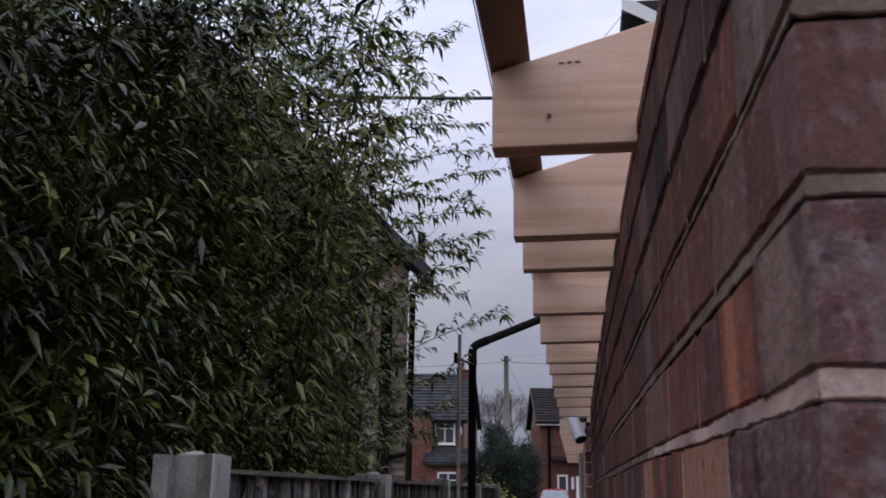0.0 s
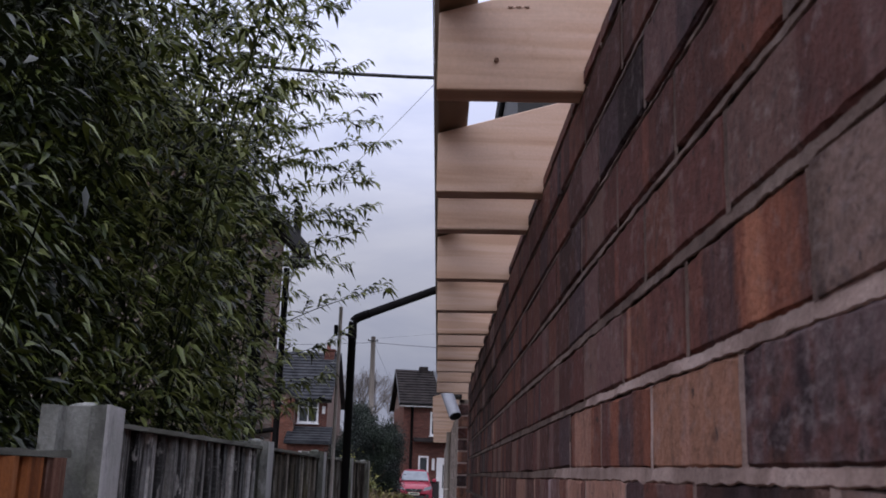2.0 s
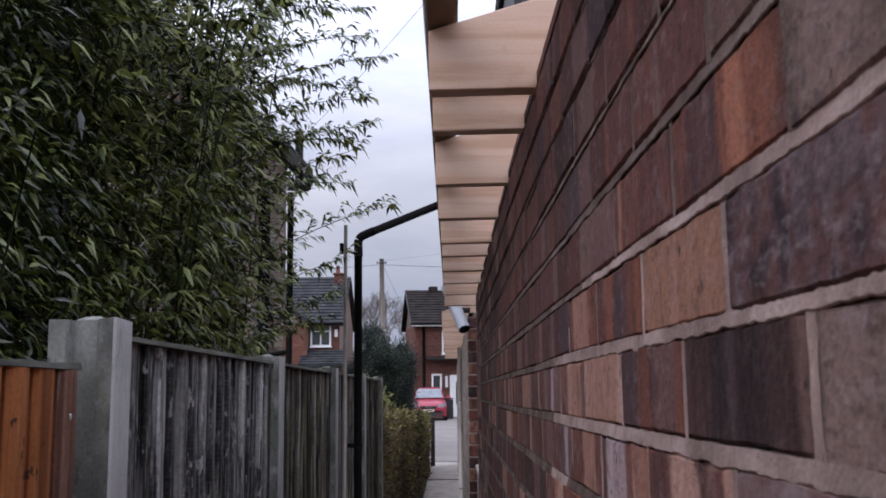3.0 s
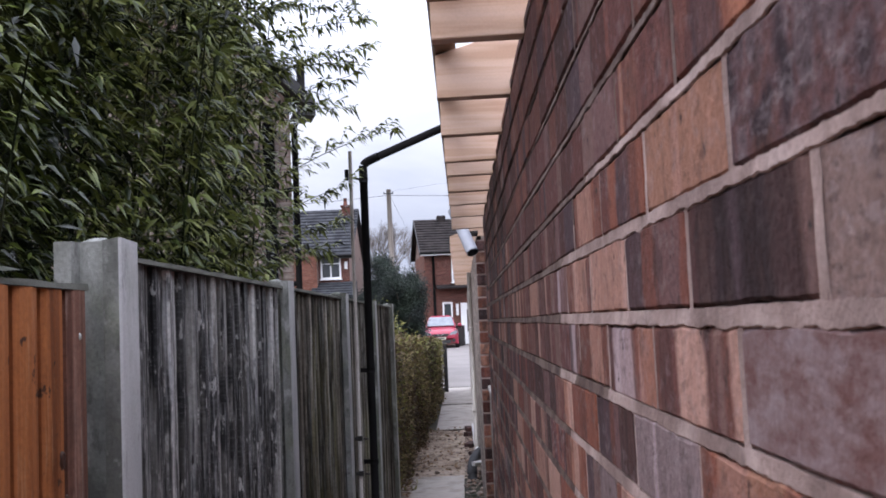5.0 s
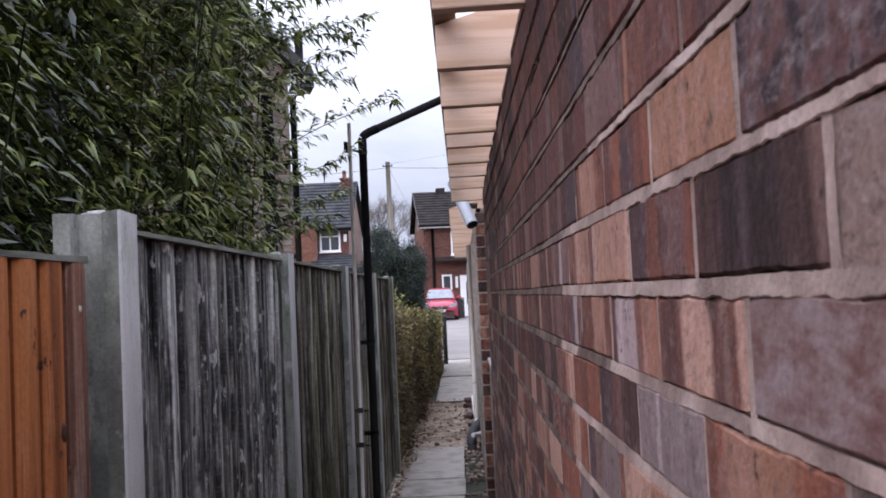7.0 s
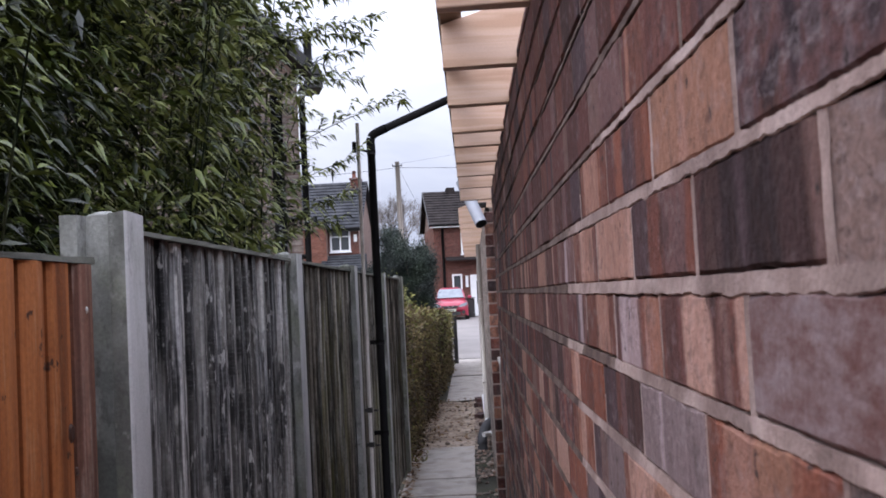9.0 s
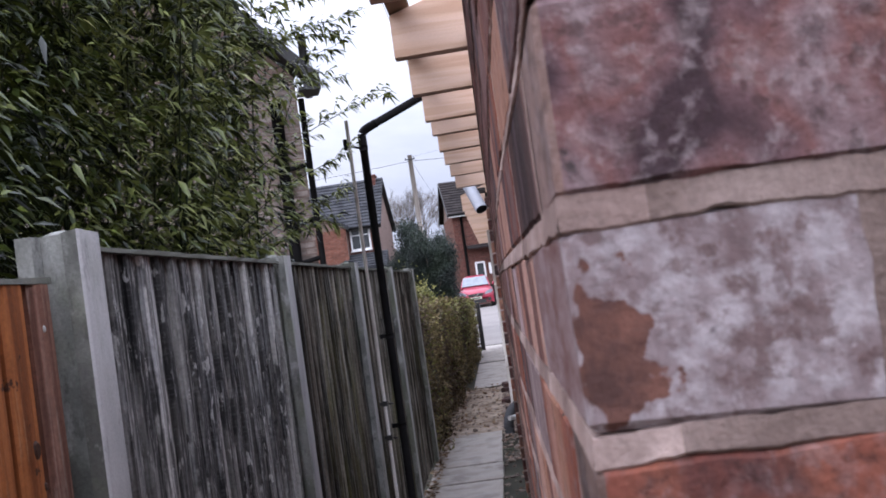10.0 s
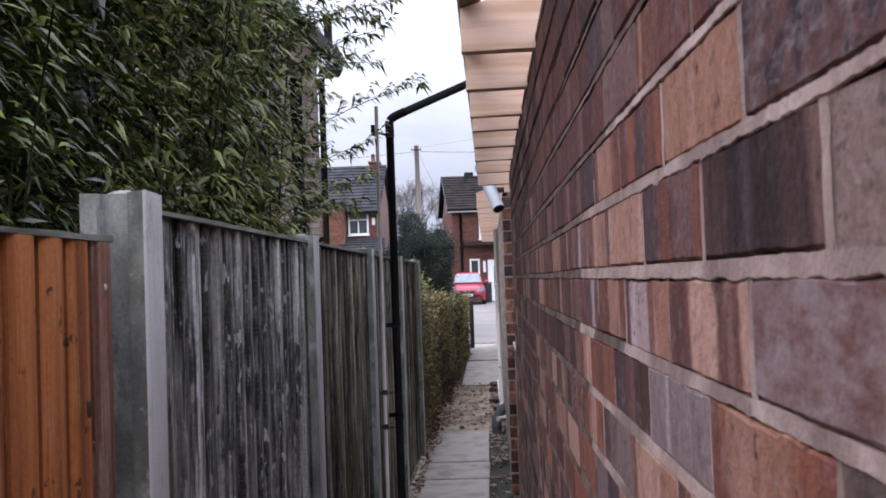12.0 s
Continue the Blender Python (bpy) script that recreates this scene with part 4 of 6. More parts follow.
bm = bmesh.new()
box(bm, 0.262, 0.42, 5.97, 13.7, 4.80, 5.0, 0.02)
part("gutter", bm, M_BLACK, h)
bm = bmesh.new()
box(bm, 0.38, 6.2, 6.02, 6.11, 4.88, 4.99)
part("soffit", bm, M_SOFFIT, h)

# ---- neighbour's house behind the bamboo ----
h = thing("brick_house", "old grey-brown brick house end with dark eaves behind bamboo", "house", at=(-5.6, 15, 0))
bm = bmesh.new()
prism(bm, [(-9.0, 0.0), (-9.0, 4.5), (-5.62, 7.9), (-2.27, 4.5), (-2.27, 0.0)], "y", 12.02, 19.0)
part("wall", bm, M_FAR_MORTAR, h)
v, f = brick_rows(-6.0, -2.27, 12.02, 0.9, 4.5, 0.0825, 0.24, 8, 0.006, "x")
tagged(raw_part("brickwork", v, f, M_OLD_BRICK, h, "weathered grey-brown bricks"), kind="stuff")
bm = bmesh.new()
prism(bm, [(-1.98, 4.30), (-1.98, 4.40), (-5.62, 8.12), (-9.3, 4.40), (-9.3, 4.30), (-5.62, 7.98)], "y", 11.75, 12.15)
prism(bm, [(-2.24, 4.57), (-2.24, 4.66), (-5.62, 8.12), (-9.3, 4.40), (-9.3, 4.30), (-5.62, 7.98)], "y", 12.15, 19.2)
part("roof", bm, M_TILE_DARK, h)
bm = bmesh.new()
prism(bm, [(-1.97, 4.28), (-1.97, 4.46), (-5.62, 8.16), (-5.62, 7.92)], "y", 11.70, 11.745)
part("bargeboard", bm, M_SOFFIT, h)
bm = bmesh.new()
box(bm, -2.25, -1.97, 11.70, 12.15, 4.26, 4.298)
part("soffit", bm, M_SOFFIT, h)
for x, rad in ((-2.22, 0.04), (-2.55, 0.075)):
    bm = bmesh.new()
    tube(bm, [(x, 11.95, 0.0), (x, 11.95, 4.2)], rad, 12)
    part("downpipe", bm, M_BLACK, h)
for z in (2.1, 2.6, 3.3):
    bm = bmesh.new()
    tube(bm, [(-2.55, 11.95, z), (-2.22, 11.95, z + 0.06)], 0.03, 8)
    part("branch_pipe", bm, M_BLACK, h)
bm = bmesh.new()
tube(bm, [(-2.07, 12.4, 4.3), (-2.07, 12.4, 5.15)], 0.055, 12)
part("vent_pipe", bm, M_SOFFIT, h)
# the house stands at an angle to the passage
h.matrix_world = Matrix.Translation((-2.27, 12.02, 0)) @ pose(0, 0, 0, 0, 0, 15) @ Matrix.Translation((-5.6 + 2.27, 15 - 12.02, 0))


# ---- street houses ----
def white_window(h, x0, x1, z0, z1, y, mullions=2, transom=0.68):
    bm = bmesh.new()
    box(bm, x0, x1, y - 0.014, y + 0.05, z0, z1)
    g = part("window", bm, M_GLASS, h)
    bm = bmesh.new()
    w = 0.07
    box(bm, x0 - w, x0 + 0.02, y - 0.03, y + 0.06, z0 - w, z1 + w)
    box(bm, x1 - 0.02, x1 + w, y - 0.03, y + 0.06, z0 - w, z1 + w)
    box(bm, x0 + 0.02, x1 - 0.02, y - 0.028, y + 0.06, z1 - 0.02, z1 + w)
    box(bm, x0 + 0.02, x1 - 0.02, y - 0.028, y + 0.06, z0 - w, z0 + 0.02)
    for k in range(1, mullions):
        xm = x0 + (x1 - x0) * k / mullions
        box(bm, xm - 0.03, xm + 0.03, y - 0.026, y + 0.055, z0 + 0.02, z1 - 0.02)
    if transom:
        zm = z0 + (z1 - z0) * transom
        box(bm, x0 + 0.02, x1 - 0.02, y - 0.024, y + 0.05, zm - 0.025, zm + 0.025)
    part("frame", bm, M_WHITE, g, "white window frame")
    bm = bmesh.new()
    box(bm, x0 - 0.12, x1 + 0.12, y - 0.1, y + 0.05, z0 - w - 0.06, z0 - w, 0.01)
    part("sill", bm, M_WHITE, g)


def tile_rows(x0, x1, y0, z0, y1, z1, course, width, seed):
    """Joined, overlapping courses of tiles on a slope between (y0, z0) and (y1, z1)."""
    r = random.Random(seed)
    n = max(2, round(math.hypot(y1 - y0, z1 - z0) / course))
    verts, faces = [], []
    for i in range(n):
        a, b = i / n, (i + 1.15) / n
        x = x0 - (width / 2 if i % 2 else 0)
        while x < x1:
            s, e = max(x, x0), min(x + width - 0.012, x1)
            if e > s + 0.02:
                lift = 0.07 + r.uniform(0, 0.012)
                k = len(verts)
                for (u, up) in ((a, lift), (b, 0.004)):
                    for xx in (s, e):
                        verts.append((xx, y0 + (y1 - y0) * u, z0 + (z1 - z0) * u + up))
                for xx in (s, e):
                    verts.append((xx, y0 + (y1 - y0) * a, z0 + (z1 - z0) * a - 0.002))
                faces += [(k, k + 1, k + 3, k + 2), (k + 4, k + 5, k + 1, k)]
            x += width
    return verts, faces


def street_house(x0, x1, y, depth, eave, ridge, tile, label, seed, left_over=0.3, right_over=0.3):
    z = rise(y)
    h = thing("street_house", label, "house", "houses across the street", at=((x0 + x1) / 2, y + depth / 2, z))
    bm = bmesh.new()
    prism(bm, [(y, z - 0.1), (y, eave), (y + depth / 2, ridge - 0.12), (y + depth, eave), (y + depth, z - 0.1)], "x", x0, x1)
    part("wall", bm, M_FAR_MORTAR, h)
    v, f = brick_rows(x0, x1, y, z, eave - 0.02, 0.075, 0.225, seed, 0.012, "x", 0.064)
    tagged(raw_part("brickwork", v, f, M_FAR_BRICK, h, "orange-red facing bricks"), kind="stuff")
    bm = bmesh.new()
    a, b = (y - 0.35, eave - 0.12), (y + depth / 2, ridge)
    prism(bm, [a, b, (y + depth + 0.35, eave - 0.12), (y + depth / 2, ridge - 0.12)], "x", x0 - left_over, x1 + right_over)
    roof = part("roof", bm, tile, h)
    v, f = tile_rows(x0 - left_over, x1 + right_over, *a, *b, 0.32, 0.33, seed)
    tagged(raw_part("tiling", v, f, tile, roof), kind="stuff")
    bm = bmesh.new()
    box(bm, x0 - left_over, x1 + right_over, y - 0.36, y - 0.33, eave - 0.27, eave - 0.13)
    part("fascia", bm, M_WHITE if seed % 2 else M_SOFFIT, h)
    bm = bmesh.new()
    tube(bm, [(x0 - left_over, y - 0.41, eave - 0.14), (x1 + right_over, y - 0.41, eave - 0.14)], 0.055, 8)
    part("gutter", bm, M_BLACK, h)
    return h


hl = street_house(-13.5, -5.88, 50.0, 7.0, 5.32, 8.02, M_TILE, "orange brick house with grey tiled roof and white window", 30, 0.3, 0.24)
white_window(hl, -7.30, -6.38, 4.10, 5.15, 49.98)
bm = bmesh.new()
box(bm, -6.13, -5.97, 49.93, 49.98, 4.52, 4.90, 0.01)
part("alarm_box", bm, M_WHITE, hl)
v, f = tile_rows(-7.75, -5.5, 48.4, 3.05, 49.96, 3.85, 0.3, 0.33, 5)
bm = bmesh.new()
prism(bm, [(48.4, 2.95), (48.4, 3.04), (49.97, 3.84), (49.97, 2.95)], "x", -7.75, -5.5)
lr = part("porch_roof", bm, M_TILE, hl)
tagged(raw_part("tiling", v, f, M_TILE, lr), kind="stuff")
bm = bmesh.new()
box(bm, -7.6, -5.6, 48.7, 49.96, rise(50), 2.95)
part("porch_wall", bm, M_FAR_BRICK, hl)
white_window(hl, -6.95, -6.0, 1.55, 2.55, 48.69)
bm = bmesh.new()
box(bm, -6.52, -6.0, 52.9, 53.6, 6.9, 8.08, 0.02)
box(bm, -6.58, -5.94, 52.84, 53.66, 8.08, 8.2, 0.02)
ch = part("chimney", bm, M_FAR_BRICK, hl)
bm = bmesh.new()
tube(bm, [(-6.34, 53.2, 8.2), (-6.34, 53.2, 8.62)], [0.12, 0.095], 12)
part("chimney_pot", bm, M_FAR_BRICK, ch)
# wing that stands forward, its gable towards the street
bm = bmesh.new()
prism(bm, [(-9.6, rise(50)), (-9.6, 5.2), (-8.5, 5.95), (-7.48, 5.28), (-7.48, rise(50))], "y", 49.42, 49.97)
part("front_gable", bm, M_FAR_MORTAR, hl)
v, f = brick_rows(-9.6, -7.48, 49.42, rise(50), 5.2, 0.075, 0.225, 12, 0.012, "x", 0.064)
tagged(raw_part("brickwork", v, f, M_SUNLIT_BRICK, hl, "orange-red facing bricks"), kind="stuff")
bm = bmesh.new()
prism(bm, [(-7.28, 5.20), (-7.28, 5.32), (-8.5, 6.12), (-9.8, 5.3), (-9.8, 5.18), (-8.5, 5.98)], "y", 49.3, 50.4)
part("front_gable_roof", bm, M_TILE, hl)
bm = bmesh.new()
prism(bm, [(-7.30, 5.10), (-7.30, 5.20), (-8.5, 5.98), (-8.5, 5.84)], "y", 49.26, 49.30)
part("bargeboard", bm, M_SOFFIT, hl)

hr = street_house(-2.05, 7.0, 52.0, 6.5, 5.40, 7.42, M_TILE_DARK, "red brick house with brown tiles and white door", 31, 0.25)
white_window(hr, -0.55, 0.35, 3.75, 4.85, 51.98)
white_window(hr, -1.12, -0.72, 1.35, 2.55, 51.98, 1, 0)
bm = bmesh.new()
box(bm, -0.22, 0.72, 51.93, 52.0, rise(52), 2.55, 0.01)
dr = part("door", bm, M_WHITE, hr, "white front door")
bm = bmesh.new()
box(bm, 0.10, 0.16, 51.90, 51.93, 1.0, 2.2, 0.01)
part("handle", bm, M_SOFFIT, dr)
bm = bmesh.new()
tube(bm, [(-1.6, 51.9, rise(52)), (-1.6, 51.9, 5.2)], 0.075, 10)
part("downpipe", bm, M_BLACK, hr)
bm = bmesh.new()
prism(bm, [(51.4, 3.32), (51.4, 3.40), (51.98, 3.56), (51.98, 3.48)], "x", -1.5, 3.5)
part("porch_roof", bm, M_TILE_DARK, hr)
bm = bmesh.new()
box(bm, -0.47, -0.33, 51.9, 51.98, 1.9, 2.5, 0.01)
part("lamp_plaque", bm, M_WHITE, hr)
bm = bmesh.new()
prism(bm, [(51.6, 5.12), (51.6, 5.30), (55.25, 7.44), (58.9, 5.30), (58.9, 5.12), (55.25, 7.26)], "x", -2.34, -2.30)
part("bargeboard", bm, M_SOFFIT, hr)
bm = bmesh.new()
box(bm, -0.98, -0.5, 54.9, 55.5, 7.0, 7.62, 0.02)
part("chimney", bm, M_TILE_DARK, hr)
v, f = brick_rows(52.0, 58.5, -2.05, rise(52), 5.3, 0.075, 0.225, 13, 0.012, "y", 0.064)
tagged(raw_part("brickwork", v, f, M_SUNLIT_BRICK, hr, "orange-red facing bricks"), kind="stuff")
# its gable end is turned a little towards the passage
hr.matrix_world = Matrix.Translation((-2.05, 52.0, 0)) @ pose(0, 0, 0, 0, 0, 7) @ Matrix.Translation((hr.location.x + 2.05, hr.location.y - 52.0, hr.location.z))

# ---- unseen plain wall added behind to block low sky light ----
bm = bmesh.new()
box(bm, -4.5, 4.5, -4.0, -3.7, -0.05, 3.3)
ob = part("wall_back", bm, M_OLD_BRICK)
tagged(ob, "unseen plain brown brick wall added to block sky light", "wall", kind="structure")



# ---- car, bin, pole, wires ----
def red_car(x, y):
    """A rounded compact car, its nose towards the passage."""
    z = rise(y)
    c = thing("car", "red compact car parked facing the passage", "car", at=(x, y, z))

    def skin(bm, stations, across=14):
        """A shell through upright stations: how far back, half width, sill height, crown height, and how square its shoulders are."""
        rings = []
        for (py, half, low, high, square) in stations:
            ring = []
            for i in range(across + 1):
                a = math.pi * i / across
                cx, cz = math.cos(a), math.sin(a)
                ring.append(bm.verts.new((x - half * math.copysign(abs(cx) ** square, cx), y + py + 0.16 * abs(cx) ** 3 * max(0.0, 1 - py / 0.9), z + low + (high - low) * abs(cz) ** square)))
            rings.append(ring)
        for a, b in zip(rings, rings[1:]):
            for i in range(across):
                bm.faces.new((a[i], a[i + 1], b[i + 1], b[i])).smooth = True
        bm.faces.new(rings[0][::-1])
        bm.faces.new(rings[-1])
        bmesh.ops.recalc_face_normals(bm, faces=bm.faces[:])

    bm = bmesh.new()
    skin(bm, [(0.0, 0.70, 0.26, 0.50, 0.35), (0.03, 0.80, 0.22, 0.66, 0.35), (0.12, 0.84, 0.20, 0.80, 0.38), (0.40, 0.86, 0.20, 0.93, 0.40), (0.95, 0.87, 0.20, 1.03, 0.42), (1.2, 0.87, 0.20, 1.06, 0.42),
              (3.3, 0.87, 0.22, 1.06, 0.42), (3.9, 0.84, 0.25, 1.0, 0.42), (4.1, 0.76, 0.32, 0.85, 0.4)])
    part("body", bm, M_CARRED, c)
    bm = bmesh.new()
    skin(bm, [(1.0, 0.74, 0.98, 1.05, 0.45), (1.35, 0.72, 0.98, 1.30, 0.42), (1.7, 0.68, 0.98, 1.52, 0.42), (2.1, 0.66, 0.98, 1.60, 0.42), (3.0, 0.65, 0.98, 1.58, 0.42), (3.6, 0.66, 0.98, 1.36, 0.42), (3.95, 0.68, 0.98, 1.05, 0.45)])
    part("cabin", bm, M_CARRED, c)
    bm = bmesh.new()
    pts = [(-0.66, 0.99, 1.065), (0.66, 0.99, 1.065), (0.55, 1.60, 1.49), (-0.55, 1.60, 1.49)]
    vs = [bm.verts.new((x + a, y + b - 0.05, z + d + 0.03)) for a, b, d in pts]
    vb = [bm.verts.new((x + a, y + b + 0.03, z + d - 0.02)) for a, b, d in pts]
    bm.faces.new(vs)
    bm.faces.new(vb[::-1])
    for i in range(4):
        bm.faces.new((vs[i], vb[i], vb[(i + 1) % 4], vs[(i + 1) % 4]))
    bmesh.ops.recalc_face_normals(bm, faces=bm.faces[:])
    part("windscreen", bm, M_SCREEN, c, "windscreen with the sky's reflection in its pale colour")
    for s in (-1, 1):
        # lamps sweep up and back round the wings
        bm = bmesh.new()
        prism(bm, [(x + s * 0.42, z + 0.64), (x + s * 0.50, z + 0.76), (x + s * 0.80, z + 0.86), (x + s * 0.83, z + 0.74), (x + s * 0.66, z + 0.63)], "y", y - 0.02, y + 0.2)
        for v in bm.verts:
            v.co.y += 0.42 * max(0.0, abs(v.co.x - x) - 0.42)
        part("headlight", bm, M_LAMP, c, "clear headlight")
        bm = bmesh.new()
        box(bm, x + s * 0.95 - 0.11, x + s * 0.95 + 0.09, y + 1.08, y + 1.22, z + 1.03, z + 1.18, 0.04)
        part("mirror", bm, M_CARRED, c)
        bm = bmesh.new()
        tube(bm, [(x + s * 0.63, y + 0.02, z + 0.38), (x + s * 0.63, y + 0.14, z + 0.38)], 0.085, 12)
        part("fog_lamp", bm, M_SOFFIT, c, "dark fog lamp recess")
        for wy in (0.75, 3.3):
            bm = bmesh.new()
            tube(bm, [(x + s * 0.68, y + wy, z + 0.31), (x + s * 0.885, y + wy, z + 0.31)], 0.31, 20)
            w = part("wheel", bm, M_TYRE, c)
            bm = bmesh.new()
            tube(bm, [(x + s * 0.80, y + wy, z + 0.31), (x + s * 0.89, y + wy, z + 0.31)], 0.2, 14)
            part("rim", bm, M_CHROME, w)
    bm = bmesh.new()
    prism(bm, [(x - 0.40, z + 0.70), (x - 0.33, z + 0.57), (x + 0.33, z + 0.57), (x + 0.40, z + 0.70)], "y", y - 0.03, y + 0.1)
    part("grille", bm, M_SOFFIT, c, "black grille")
    bm = bmesh.new()
    for s in (-1, 1):
        prism(bm, [(x, z + 0.585), (x + s * 0.05, z + 0.585), (x + s * 0.20, z + 0.715), (x + s * 0.14, z + 0.715)][::s], "y", y - 0.05, y - 0.02)
    part("badge", bm, M_CHROME, c, "chrome chevron on the grille")
    bm = bmesh.new()
    prism(bm, [(x - 0.45, z + 0.24), (x - 0.52, z + 0.40), (x + 0.52, z + 0.40), (x + 0.45, z + 0.24)], "y", y - 0.02, y + 0.1)
    part("lower_grille", bm, M_SOFFIT, c)
    bm = bmesh.new()
    box(bm, x - 0.26, x + 0.26, y - 0.045, y - 0.015, z + 0.43, z + 0.54)
    pl = part("number_plate", bm, M_PLATE, c)
    bm = bmesh.new()
    box(bm, x - 0.2, x + 0.2, y - 0.050, y - 0.044, z + 0.46, z + 0.51)
    part("bar", bm, M_SOFFIT, pl)


red_car(-1.24, 46.6)

b = thing("wheelie_bin", "black plastic wheelie bin beside the white door", "bin", at=(-0.32, 49.5, rise(49.5)))
bm = bmesh.new()
vs = box(bm, -0.58, -0.06, 49.3, 49.8, rise(49.5), rise(49.5) + 0.95, 0.03)
part("body", bm, M_SOFFIT, b)
bm = bmesh.new()
box(bm, -0.60, -0.04, 49.26, 49.84, rise(49.5) + 0.96, rise(49.5) + 1.03, 0.03)
part("lid", bm, M_SOFFIT, b)

p = thing("telegraph_pole", "weathered wooden telegraph pole with thin wires", "pole", at=(-3.42, 46, rise(46)))
bm = bmesh.new()
tube(bm, [(-3.37, 46, rise(46)), (-3.38, 46, 4), (-3.42, 46, 8.0)], [0.135, 0.125, 0.108], 12)
part("shaft", bm, M_POLE, p)
bm = bmesh.new()
box(bm, -3.66, -3.18, 45.85, 45.90, 7.76, 7.81, 0.01)
for x in (-3.63, -3.21):
    tube(bm, [(x, 45.875, 7.81), (x, 45.875, 7.87)], 0.022, 8)
part("wire_bracket", bm, M_SOFFIT, p)


def cable(name, a, b, sag, r, label):
    bm = bmesh.new()
    pts = [Vector(a).lerp(Vector(b), i / 14) - Vector((0, 0, sag * 4 * (i / 14) * (1 - i / 14))) for i in range(15)]
    tube(bm, pts, r, 6)
    return tagged(part(name, bm, M_CABLE), label, "cable")


cable("overhead_cable", (-9.0, 14.0, 8.7), (2.5, 14.0, 7.85), 0.42, 0.028, "thick black overhead cable between the houses")
cable("thin_wire", (-2.07, 12.4, 5.1), (0.3, 6.05, 5.05), 0.05, 0.0022, "thin slack telephone wire against the sky")
cable("street_wire", (-3.42, 46, 7.72), (14, 46.5, 7.75), 0.25, 0.011, "thin street wire from the pole")
cable("street_wire", (-3.42, 46, 7.72), (-18, 46.5, 7.7), 0.25, 0.009, "thin street wire from the pole")
cable("street_wire", (-3.42, 46, 7.85), (-2.4, 56.0, 5.6), 0.1, 0.006, "thin street wire from the pole")
cable("street_wire", (-3.42, 46, 7.9), (16, 40, 10.2), 0.3, 0.0035, "thin street wire from the pole")


# ---- foliage ----
def leaf_arrays(base, way, up, length, width, droop):
    """Folded lance-shaped leaves: numpy arrays of roots, directions, normals, sizes -> verts, faces."""
    n = len(base)
    way = way / np.linalg.norm(way, axis=1, keepdims=True)
    side = np.cross(way, up)
    side /= np.linalg.norm(side, axis=1, keepdims=True) + 1e-9
    nor = np.cross(side, way)
    L, W, D = length[:, None], width[:, None], droop[:, None]
    z = np.array([[0, 0, 1.0]])
    mid = base + way * L * 0.45 - z * D * L * 0.18 + nor * W * 0.12
    le = base + way * L * 0.38 + side * W * 0.5 - z * D * L * 0.16 - nor * W * 0.05
    ri = base + way * L * 0.38 - side * W * 0.5 - z * D * L * 0.16 - nor * W * 0.05
    tip = base + way * L * 0.95 - z * D * L * 0.75
    v = np.stack([base, le, mid, ri, tip], 1).reshape(-1, 3)
    o = (np.arange(n) * 5)[:, None]
    f = np.concatenate([o + [0, 2, 1], o + [1, 2, 4], o + [0, 3, 2], o + [3, 4, 2]], 1).reshape(-1, 3)
    return v, f


def mesh_np(name, v, f, material, parent, label=""):
    me = bpy.data.meshes.new(name)
    v, f = np.asarray(v, np.float32), np.asarray(f, np.int32)
    me.vertices.add(len(v))
    me.vertices.foreach_set("co", v.ravel())
    me.loops.add(f.size)
    me.loops.foreach_set("vertex_index", f.ravel())
    me.polygons.add(len(f))
    k = f.shape[1]
    me.polygons.foreach_set("loop_start", np.arange(0, f.size, k, dtype=np.int32))
    me.update(calc_edges=True)
    me.materials.append(material)
    return hung(new(name, me), parent, label)


